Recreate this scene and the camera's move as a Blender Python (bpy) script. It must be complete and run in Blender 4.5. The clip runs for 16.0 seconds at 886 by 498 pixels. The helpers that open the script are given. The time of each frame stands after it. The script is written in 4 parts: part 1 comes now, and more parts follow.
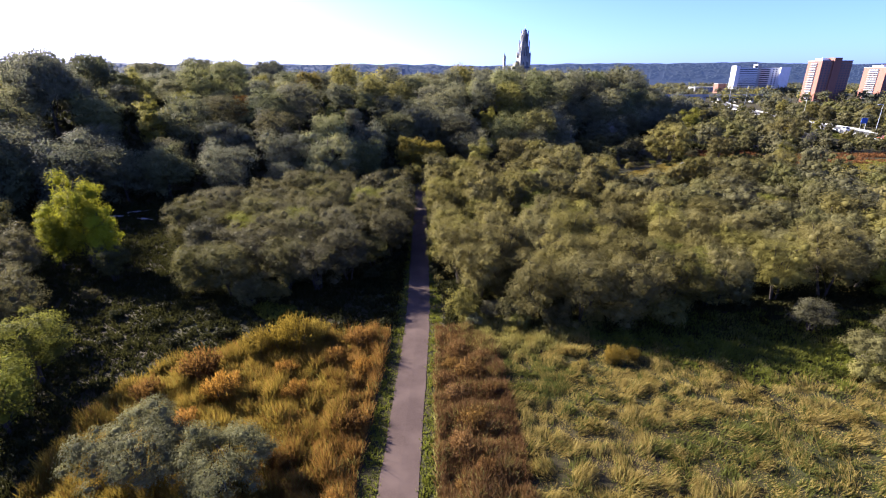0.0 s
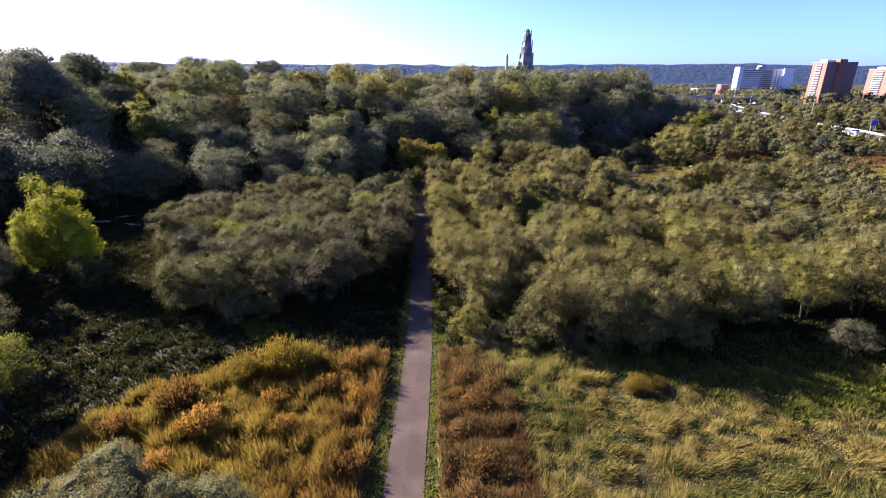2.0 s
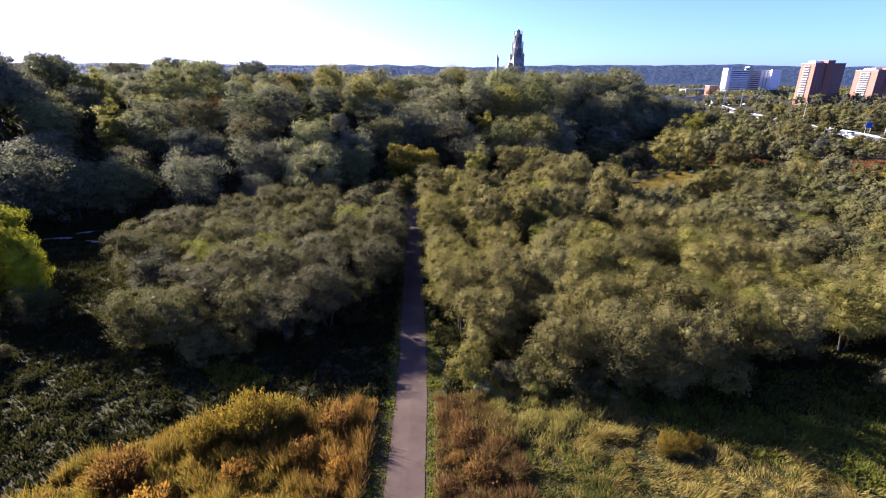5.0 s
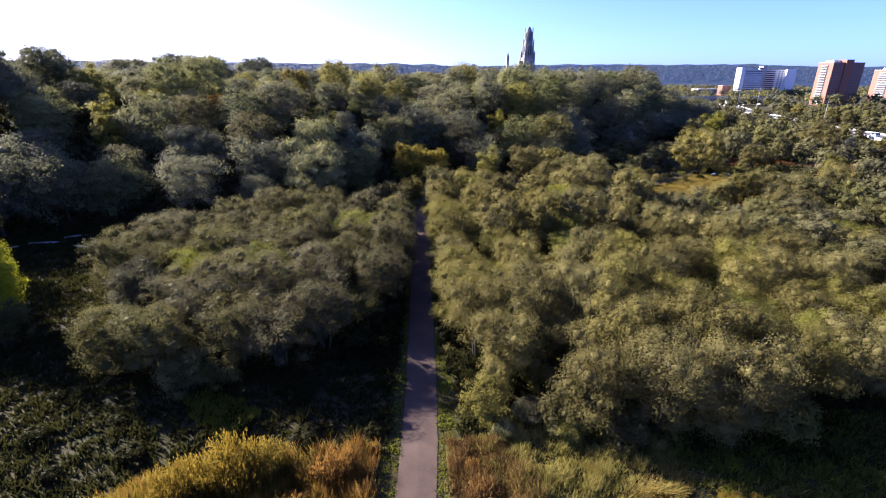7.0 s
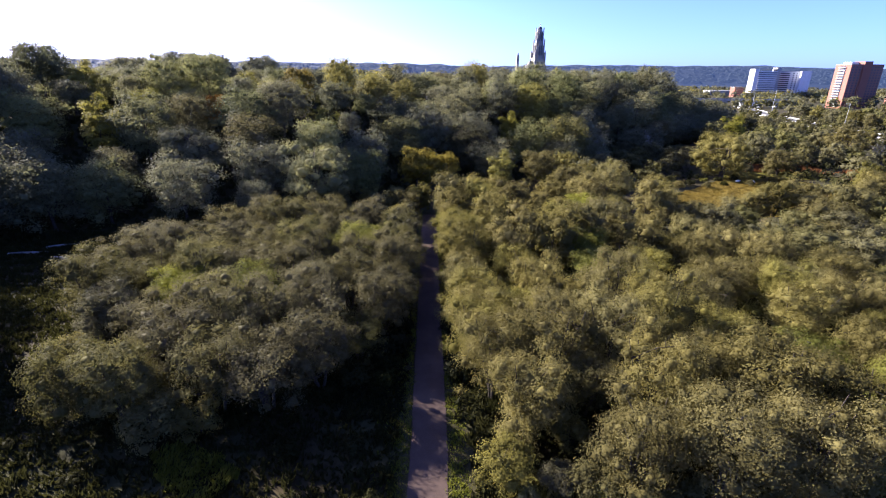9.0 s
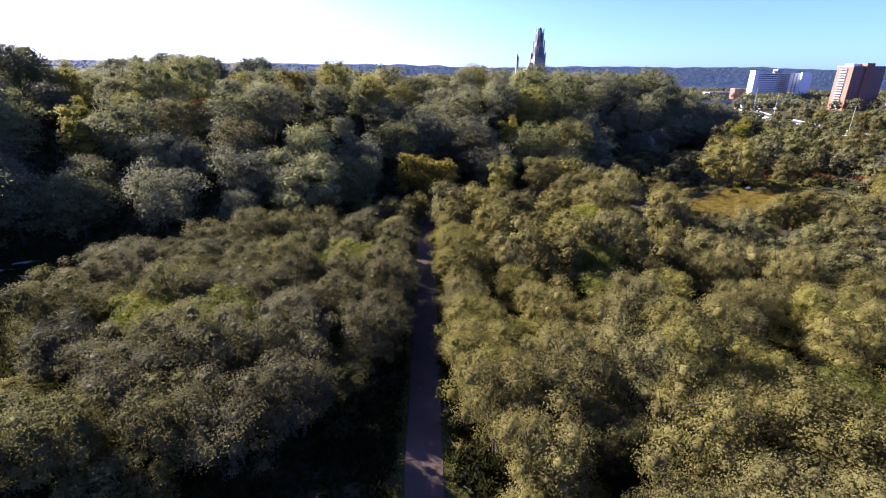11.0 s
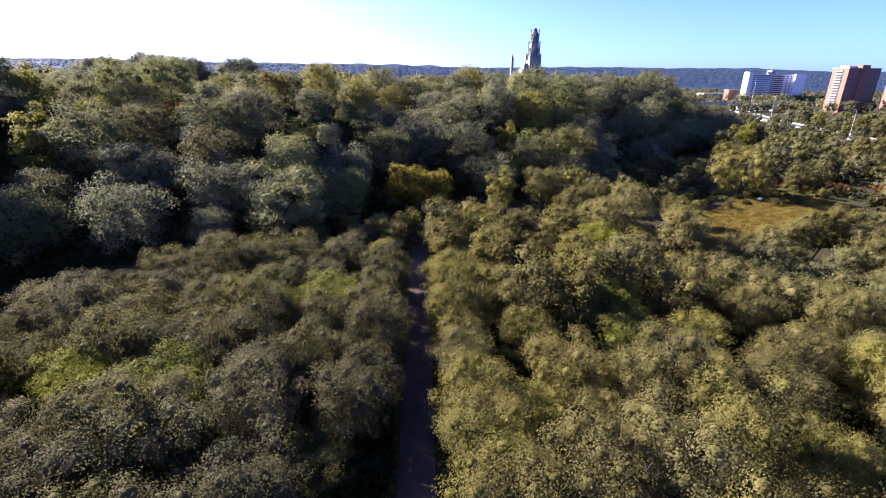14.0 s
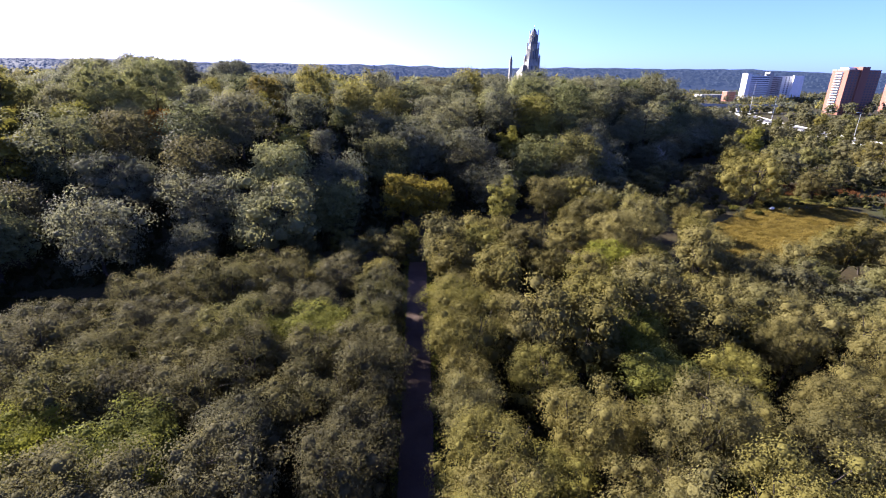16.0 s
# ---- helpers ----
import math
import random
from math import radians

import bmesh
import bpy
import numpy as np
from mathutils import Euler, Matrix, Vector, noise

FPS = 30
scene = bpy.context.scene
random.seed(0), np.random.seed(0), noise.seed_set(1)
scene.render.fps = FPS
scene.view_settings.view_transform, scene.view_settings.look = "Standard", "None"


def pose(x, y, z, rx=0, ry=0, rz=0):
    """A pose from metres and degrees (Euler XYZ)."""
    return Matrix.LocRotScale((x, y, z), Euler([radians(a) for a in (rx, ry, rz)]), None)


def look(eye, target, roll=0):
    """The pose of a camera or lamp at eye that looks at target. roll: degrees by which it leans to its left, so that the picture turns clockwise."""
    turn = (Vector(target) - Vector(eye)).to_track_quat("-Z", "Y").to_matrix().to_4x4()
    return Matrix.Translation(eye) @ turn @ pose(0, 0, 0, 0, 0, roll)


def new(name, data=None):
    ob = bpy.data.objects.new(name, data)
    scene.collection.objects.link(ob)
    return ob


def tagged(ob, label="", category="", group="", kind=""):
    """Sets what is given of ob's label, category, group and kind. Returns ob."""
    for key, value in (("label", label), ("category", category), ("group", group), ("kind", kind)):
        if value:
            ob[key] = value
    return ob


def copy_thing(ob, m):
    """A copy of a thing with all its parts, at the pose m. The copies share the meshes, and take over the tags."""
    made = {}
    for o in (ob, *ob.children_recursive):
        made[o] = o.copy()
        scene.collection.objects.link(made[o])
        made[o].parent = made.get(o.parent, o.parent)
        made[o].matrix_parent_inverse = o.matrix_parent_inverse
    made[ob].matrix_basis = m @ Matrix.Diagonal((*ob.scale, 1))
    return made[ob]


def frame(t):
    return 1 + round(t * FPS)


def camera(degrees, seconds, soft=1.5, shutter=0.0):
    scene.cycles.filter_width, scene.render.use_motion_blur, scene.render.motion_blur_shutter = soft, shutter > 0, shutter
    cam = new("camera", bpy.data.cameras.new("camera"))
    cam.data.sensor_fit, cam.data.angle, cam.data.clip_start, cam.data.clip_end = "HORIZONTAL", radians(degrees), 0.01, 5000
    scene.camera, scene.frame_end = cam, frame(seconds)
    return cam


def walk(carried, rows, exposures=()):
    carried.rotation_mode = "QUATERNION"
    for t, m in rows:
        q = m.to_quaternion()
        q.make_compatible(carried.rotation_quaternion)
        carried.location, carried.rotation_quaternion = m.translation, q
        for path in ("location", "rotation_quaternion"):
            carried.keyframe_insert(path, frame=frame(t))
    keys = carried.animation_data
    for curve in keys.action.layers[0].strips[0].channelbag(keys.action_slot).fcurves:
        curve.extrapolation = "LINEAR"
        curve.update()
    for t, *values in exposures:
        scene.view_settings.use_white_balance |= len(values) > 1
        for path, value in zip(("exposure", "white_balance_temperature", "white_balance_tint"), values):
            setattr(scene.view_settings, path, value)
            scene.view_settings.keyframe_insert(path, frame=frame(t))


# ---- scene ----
cam = camera(86.0, 16.0, soft=1.1)
PATH = [
    (0, (0.524, -1.492, 29.145), (0.6, 0.386, 28.462), 0.1),
    (0.5, (0.5, -0.233, 29.206), (0.575, 1.646, 28.523), 0.2),
    (1, (0.438, 1.045, 29.196), (0.512, 2.924, 28.514), 0.2),
    (1.5, (0.337, 2.381, 29.103), (0.41, 4.26, 28.421), 0.3),
    (2, (0.306, 3.658, 29.021), (0.38, 5.537, 28.339), 0.3),
    (2.5, (0.365, 4.934, 29.037), (0.442, 6.813, 28.356), 0.3),
    (3, (0.391, 6.233, 29.176), (0.48, 8.111, 28.496), 0.3),
    (3.5, (0.45, 7.456, 29.392), (0.555, 9.333, 28.71), 0.3),
    (4, (0.48, 8.703, 29.588), (0.598, 10.58, 28.906), 0.3),
    (4.2, (0.366, 9.226, 29.636), (0.489, 11.103, 28.957), 0.3),
    (6.5, (-0.093, 16.639, 28.744), (-0.004, 18.517, 28.063), 0.4),
    (7, (-0.196, 18.292, 28.74), (-0.11, 20.17, 28.057), 0.5),
    (7.5, (-0.283, 20.117, 28.656), (-0.21, 21.995, 27.972), 0.6),
    (8, (-0.465, 21.948, 28.662), (-0.404, 23.826, 27.978), 0.7),
    (8.5, (-0.492, 23.751, 28.683), (-0.433, 25.63, 27.999), 0.8),
    (9, (-0.494, 25.524, 28.715), (-0.434, 27.403, 28.032), 0.8),
    (9.2, (-0.454, 26.202, 28.72), (-0.396, 28.083, 28.041), 1.1),
    (11.5, (-0.167, 33.641, 29.275), (-0.101, 35.521, 28.596), 0.8),
    (12, (-0.231, 35.336, 29.452), (-0.162, 37.215, 28.773), 0.9),
    (12.5, (-0.078, 36.916, 29.637), (-0.004, 38.796, 28.957), 0.9),
    (13, (0.055, 38.462, 29.776), (0.14, 40.342, 29.098), 0.8),
    (13.5, (-0.013, 40.037, 29.966), (0.077, 41.916, 29.288), 0.9),
    (14, (-0.056, 41.51, 30.05), (0.036, 43.389, 29.371), 1.0),
    (14.5, (-0.033, 43.163, 30.06), (0.061, 45.042, 29.381), 1.1),
    (15, (-0.109, 44.694, 30.224), (-0.015, 46.573, 29.546), 1.0),
    (15.5, (-0.229, 46.321, 30.554), (-0.132, 48.2, 29.874), 1.0),
    (16, (-0.278, 47.934, 30.893), (-0.174, 49.812, 30.216), 1.1),
]
walk(cam, [(t, look(eye, target, roll)) for t, eye, target, roll in PATH], exposures=((0, 2.75, 5780, 18), (16, 2.75, 5780, 18)))

# ---- light ----
SUN_AZ, SUN_EL = -57.0, 26.0            # degrees, azimuth from straight ahead (+y), negative to the west side
world = bpy.data.worlds.new("sky")
scene.world = world
world.use_nodes = True
wn = world.node_tree
sky = wn.nodes.new("ShaderNodeTexSky")
sky.sky_type, sky.sun_disc = "NISHITA", False
sky.sun_elevation, sky.sun_rotation = radians(SUN_EL), radians(SUN_AZ)
sky.altitude, sky.air_density, sky.dust_density, sky.ozone_density = 100, 0.5, 1.4, 2.8
tone = wn.nodes.new("ShaderNodeMix")
tone.data_type, tone.blend_type = "RGBA", "MULTIPLY"
tone.inputs[0].default_value, tone.inputs[7].default_value = 1.0, (0.79, 0.86, 1.40, 1)
wn.links.new(sky.outputs[0], tone.inputs[6])
wn.links.new(tone.outputs[2], wn.nodes["Background"].inputs[0])
wn.nodes["Background"].inputs[1].default_value = 0.053
sun_data = bpy.data.lights.new("sun", "SUN")
sun_data.energy, sun_data.angle, sun_data.color = 4.6, radians(0.6), (1.0, 0.88, 0.70)
sun = new("sun", sun_data)
a, e = radians(SUN_AZ), radians(SUN_EL)
SUN_DIR = Vector((math.sin(a) * math.cos(e), math.cos(a) * math.cos(e), math.sin(e)))
sun.matrix_world = look(SUN_DIR * 200, (0, 0, 0))


# ---- materials ----
def nodes_of(name):
    m = bpy.data.materials.new(name)
    m.use_nodes = True
    return m, m.node_tree, m.node_tree.nodes["Principled BSDF"]


def ramp(nt, fac, stops):
    r = nt.nodes.new("ShaderNodeValToRGB")
    while len(r.color_ramp.elements) < len(stops):
        r.color_ramp.elements.new(0.5)
    for el, (p, c) in zip(r.color_ramp.elements, stops):
        el.position, el.color = p, (*c, 1)
    nt.links.new(fac, r.inputs[0])
    return r.outputs[0]


def noise_at(nt, scale, detail=4, coord="Object", rough=0.6):
    tc = nt.nodes.new("ShaderNodeTexCoord")
    n = nt.nodes.new("ShaderNodeTexNoise")
    n.inputs["Scale"].default_value, n.inputs["Detail"].default_value, n.inputs["Roughness"].default_value = scale, detail, rough
    nt.links.new(tc.outputs[coord], n.inputs["Vector"])
    return n.outputs["Fac"]


def mixed(nt, fac, c1, c2, mode="MIX"):
    m = nt.nodes.new("ShaderNodeMix")
    m.data_type, m.blend_type = "RGBA", mode
    for sock, v in ((m.inputs[0], fac), (m.inputs[6], c1), (m.inputs[7], c2)):
        if isinstance(v, (int, float)):
            sock.default_value = v
        elif isinstance(v, tuple):
            sock.default_value = (*v, 1)
        else:
            nt.links.new(v, sock)
    return m.outputs[2]


def leaf_mat(name, c1, c2, c3, through_light=0.3, spread=0.11):
    """Foliage: three tones spread over leaves and plants, with light passing through the blade."""
    m, nt, bsdf = nodes_of(name)
    geo, info = nt.nodes.new("ShaderNodeNewGeometry"), nt.nodes.new("ShaderNodeObjectInfo")
    add = nt.nodes.new("ShaderNodeMath")
    add.operation, add.use_clamp = "MULTIPLY_ADD", True
    nt.links.new(geo.outputs["Random Per Island"], add.inputs[0])
    add.inputs[1].default_value = spread
    sub = nt.nodes.new("ShaderNodeMath")
    sub.operation = "MULTIPLY_ADD"
    nt.links.new(noise_at(nt, 0.45, 2), sub.inputs[0])
    sub.inputs[1].default_value = 0.9
    off = nt.nodes.new("ShaderNodeMath")
    off.operation = "MULTIPLY_ADD"
    nt.links.new(info.outputs["Random"], off.inputs[0])
    off.inputs[1].default_value, off.inputs[2].default_value = 0.45, -0.45
    nt.links.new(off.outputs[0], sub.inputs[2])
    nt.links.new(sub.outputs[0], add.inputs[2])
    col = ramp(nt, add.outputs[0], ((0.05, c1), (0.5, c2), (0.95, c3)))
    own = nt.nodes.new("ShaderNodeMath")
    own.operation = "MULTIPLY"
    nt.links.new(info.outputs["Random"], own.inputs[0])
    own.inputs[1].default_value = 17.31
    part_of = nt.nodes.new("ShaderNodeMath")
    part_of.operation = "FRACT"
    nt.links.new(own.outputs[0], part_of.inputs[0])
    tint = ramp(nt, part_of.outputs[0], ((0.0, (1.16, 1.13, 0.82)), (0.35, (1.08, 1.0, 0.95)), (0.7, (1.04, 0.97, 1.08)), (1.0, (0.92, 0.9, 1.06))))
    col = mixed(nt, 1.0, col, tint, "MULTIPLY")
    nt.links.new(col, bsdf.inputs["Base Color"])
    bsdf.inputs["Roughness"].default_value = 0.6
    bsdf.inputs["Specular IOR Level"].default_value = 0.02
    tr = nt.nodes.new("ShaderNodeBsdfTranslucent")
    nt.links.new(mixed(nt, 1.0, col, (1.22, 1.2, 1.05), "MULTIPLY"), tr.inputs[0])
    mix = nt.nodes.new("ShaderNodeMixShader")
    mix.inputs[0].default_value = through_light
    nt.links.new(bsdf.outputs[0], mix.inputs[1])
    nt.links.new(tr.outputs[0], mix.inputs[2])
    nt.links.new(mix.outputs[0], nt.nodes["Material Output"].inputs[0])
    return m


def rough_mat(name, c1, c2, scale, rough=0.85, bump=0.2, c3=None, big=0.1, metal=0.0):
    m, nt, bsdf = nodes_of(name)
    fine = noise_at(nt, scale, 6)
    col = ramp(nt, fine, ((0.3, c1), (0.7, c2)))
    if c3:
        col = mixed(nt, ramp(nt, noise_at(nt, big, 3), ((0.4, (0, 0, 0)), (0.65, (1, 1, 1)))), col, c3)
    nt.links.new(col, bsdf.inputs["Base Color"])
    bsdf.inputs["Roughness"].default_value, bsdf.inputs["Metallic"].default_value = rough, metal
    bsdf.inputs["Specular IOR Level"].default_value = 0.5 if rough < 0.8 else 0.1
    if bump:
        b = nt.nodes.new("ShaderNodeBump")
        b.inputs["Strength"].default_value = bump
        nt.links.new(fine, b.inputs["Height"])
        nt.links.new(b.outputs[0], bsdf.inputs["Normal"])
    return m


OLIVE = leaf_mat("olive_leaves", (0.076, 0.071, 0.024), (0.135, 0.126, 0.043), (0.198, 0.185, 0.067), 0.48)
SAGE = leaf_mat("sage_leaves", (0.060, 0.058, 0.026), (0.098, 0.096, 0.045), (0.149, 0.146, 0.073), 0.46)
GREEN = leaf_mat("fresh_green_leaves", (0.080, 0.088, 0.017), (0.136, 0.145, 0.029), (0.200, 0.208, 0.045), 0.5)
SILVER = leaf_mat("silver_leaves", (0.086, 0.090, 0.040), (0.165, 0.171, 0.080), (0.270, 0.276, 0.140), 0.42, 0.3)
YELLOW = leaf_mat("yellow_leaves", (0.160, 0.172, 0.014), (0.280, 0.285, 0.024), (0.380, 0.360, 0.042), 0.52)
GOLD = leaf_mat("gold_leaves", (0.098, 0.084, 0.020), (0.165, 0.140, 0.032), (0.225, 0.190, 0.050), 0.48)
ORANGE = leaf_mat("orange_leaves", (0.131, 0.068, 0.012), (0.199, 0.099, 0.015), (0.241, 0.142, 0.024), 0.5)
OAK = leaf_mat("oak_leaves", (0.096, 0.100, 0.053), (0.156, 0.162, 0.088), (0.226, 0.230, 0.132), 0.48)
MAPLE = leaf_mat("maple_leaves", (0.098, 0.098, 0.030), (0.165, 0.158, 0.045), (0.235, 0.215, 0.072), 0.46)
DARK = leaf_mat("dark_leaves", (0.075, 0.084, 0.048), (0.123, 0.129, 0.072), (0.187, 0.187, 0.108), 0.48)
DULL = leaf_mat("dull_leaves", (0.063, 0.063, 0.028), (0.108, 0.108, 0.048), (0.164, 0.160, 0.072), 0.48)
LIME = leaf_mat("lime_leaves", (0.092, 0.092, 0.022), (0.155, 0.152, 0.036), (0.215, 0.205, 0.056), 0.48)
OCHRE = leaf_mat("ochre_leaves", (0.096, 0.072, 0.012), (0.170, 0.126, 0.020), (0.245, 0.184, 0.032), 0.48)
STRAW = leaf_mat("straw_blades", (0.080, 0.064, 0.016), (0.152, 0.124, 0.031), (0.245, 0.205, 0.060), 0.38, 0.4)
LUSH = leaf_mat("green_blades", (0.060, 0.070, 0.014), (0.108, 0.120, 0.023), (0.172, 0.180, 0.038), 0.4)
AMBER = leaf_mat("amber_stems", (0.100, 0.056, 0.014), (0.185, 0.104, 0.024), (0.275, 0.166, 0.044), 0.45)
RUSSET = leaf_mat("russet_stems", (0.086, 0.051, 0.019), (0.157, 0.097, 0.033), (0.232, 0.163, 0.055), 0.4)
SUMAC = leaf_mat("sumac_leaves", (0.070, 0.032, 0.014), (0.128, 0.066, 0.024), (0.172, 0.110, 0.041), 0.35)
# below usual leaf albedo: shade under the trees is partly in this green
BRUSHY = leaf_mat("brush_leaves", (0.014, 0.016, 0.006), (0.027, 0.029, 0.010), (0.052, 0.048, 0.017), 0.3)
BARK = rough_mat("bark", (0.028, 0.023, 0.019), (0.058, 0.049, 0.041), 6, 0.9, 0.4)
PALE_BARK = rough_mat("pale_bark", (0.148, 0.134, 0.120), (0.268, 0.249, 0.228), 5, 0.9, 0.3)
SOIL = rough_mat("valley_ground", (0.020, 0.015, 0.008), (0.042, 0.033, 0.014), 1.6, 0.95, 0.6, (0.030, 0.031, 0.011), 0.06)
ASPHALT = rough_mat("trail_asphalt", (0.040, 0.027, 0.022), (0.060, 0.042, 0.034), 9, 0.9, 0.25, (0.072, 0.051, 0.041), 0.25)
ROAD = rough_mat("road_concrete", (0.067, 0.067, 0.067), (0.107, 0.107, 0.104), 2, 0.85, 0.1)
CONCRETE = rough_mat("pale_concrete", (0.242, 0.242, 0.231), (0.309, 0.305, 0.295), 0.6, 0.8, 0.1)
STONE = rough_mat("grey_limestone", (0.17, 0.16, 0.145), (0.33, 0.31, 0.28), 0.5, 0.9, 0.3)
SLATE = rough_mat("slate_roof", (0.040, 0.044, 0.050), (0.074, 0.077, 0.084), 1.0, 0.7, 0.2)
BRICK = rough_mat("orange_brick", (0.185, 0.085, 0.062), (0.225, 0.105, 0.078), 1.5, 0.9, 0.1, (0.203, 0.095, 0.070), 0.05)
WHITE = rough_mat("white_cladding", (0.48, 0.48, 0.48), (0.58, 0.58, 0.58), 0.4, 0.6, 0.05)
GLASS = rough_mat("window_glass", (0.020, 0.030, 0.047), (0.040, 0.053, 0.074), 0.3, 0.12, 0.0)
METAL = rough_mat("galvanised_steel", (0.302, 0.309, 0.316), (0.402, 0.402, 0.402), 4, 0.45, 0.05, metal=0.6)
BLUE = rough_mat("blue_sign_paint", (0.014, 0.060, 0.268), (0.020, 0.081, 0.335), 2, 0.5, 0.0)
RED = rough_mat("red_car_paint", (0.42, 0.02, 0.015), (0.5, 0.03, 0.02), 3, 0.3, 0.0)
RUBBER = rough_mat("tyre_rubber", (0.012, 0.012, 0.012), (0.03, 0.03, 0.03), 12, 0.85, 0.1)
# the bluish base colour holds part of the distance haze
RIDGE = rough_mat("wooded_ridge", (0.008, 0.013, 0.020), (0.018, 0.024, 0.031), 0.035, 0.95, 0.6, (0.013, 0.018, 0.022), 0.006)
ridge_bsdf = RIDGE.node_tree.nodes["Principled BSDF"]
ridge_bsdf.inputs["Emission Color"].default_value = (0.004, 0.008, 0.021, 1)      # haze put in as glow: air light before the far escarpment
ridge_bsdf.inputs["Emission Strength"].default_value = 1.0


# ---- building blocks ----
def smooth(v):
    v = min(1.0, max(0.0, v))
    return v * v * (3 - 2 * v)


def trail_x(y):
    return -2.0 + 1.6 * smooth((y - 12) / 48)


TOE = ((-400, 0), (-200, 45), (-130, 75), (-80, 102), (-60, 110), (-26, 116), (-8, 148), (20, 156), (40, 166), (80, 205), (110, 240), (200, 330), (4000, 2000))


def toe_y(x):
    for (x0, y0), (x1, y1) in zip(TOE, TOE[1:]):
        if x <= x1:
            return y0 + (y1 - y0) * (x - x0) / (x1 - x0)
    return TOE[-1][1]


def ground_z(x, y):
    h = (20.0 + 0.5 * smooth((x + 20) / 60)) * smooth((y - toe_y(x)) / (75 - 20 * smooth(x / 40))) * smooth((186 - x) / 56)
    # rise west of the view, added so its shadow covers the valley's edge
    h += 36.0 * smooth((-x - 0.87 * y - 8) / 26) * smooth((y - 98) / 42) * smooth((290 - y) / 60) * smooth((x + 420) / 120) * smooth((-95 - x) / 30)
    return h + (0.35 * noise.noise((x * 0.06, y * 0.06, 0)) if abs(x - trail_x(y)) > 6 else 0.0) * smooth((y + 40) / 30)


def part(name, bm, material, parent, label=""):
    me = bpy.data.meshes.new(name)
    bm.to_mesh(me)
    bm.free()
    return link_mesh(name, me, material, parent, label)


def link_mesh(name, me, material, parent=None, label=""):
    me.materials.append(material)
    ob = new(name, me)
    ob.parent = parent
    return tagged(ob, label)


def np_mesh(name, verts, faces):
    """A mesh from arrays of corners and equal-sided faces."""
    me = bpy.data.meshes.new(name)
    faces = np.asarray(faces, dtype=np.int32)
    k = faces.shape[1]
    me.vertices.add(len(verts))
    me.vertices.foreach_set("co", np.asarray(verts, dtype=np.float32).ravel())
    me.loops.add(faces.size)
    me.loops.foreach_set("vertex_index", faces.ravel())
    me.polygons.add(len(faces))
    me.polygons.foreach_set("loop_start", np.arange(0, faces.size, k, dtype=np.int32))
    me.polygons.foreach_set("loop_total", np.full(len(faces), k, dtype=np.int32))
    me.update(calc_edges=True)
    return me


def box(bm, x0, x1, y0, y1, z0, z1, bevel=0.0):
    vs = [bm.verts.new((x, y, z)) for x in (x0, x1) for y in (y0, y1) for z in (z0, z1)]
    fs = [bm.faces.new([vs[i] for i in q]) for q in ((0, 1, 3, 2), (4, 6, 7, 5), (0, 4, 5, 1), (2, 3, 7, 6), (0, 2, 6, 4), (1, 5, 7, 3))]
    if bevel:
        bmesh.ops.bevel(bm, geom=list({ed for f in fs for ed in f.edges}), offset=bevel, segments=1, affect="EDGES")


def unit(v):
    return v / np.maximum(np.linalg.norm(v, axis=-1, keepdims=True), 1e-6)


def leaf_quads(rng, centres, normals, length, width, facing=None):
    """Small pointed leaf sprays at the centres about rough normals, tips upward rather than down; facing: the side that is the upper one."""
    n = len(centres)
    normals = unit(normals)
    if facing is not None:
        normals = normals * np.where((normals * facing).sum(axis=1, keepdims=True) < 0, -1.0, 1.0)
    along = rng.normal(size=(n, 3)) + np.array([0, 0, 0.7])
    along = unit(along - normals * (along * normals).sum(axis=1, keepdims=True))
    side = np.cross(normals, along)
    l = (length * rng.uniform(0.6, 1.3, (n, 1)))
    w = (width * rng.uniform(0.6, 1.3, (n, 1)))
    v = np.stack([centres - along * l * 0.5 - side * w * 0.5, centres + along * l * 0.5, centres - along * l * 0.5 + side * w * 0.5], axis=1)
    return v.reshape(-1, 3), np.arange(3 * n).reshape(n, 3)


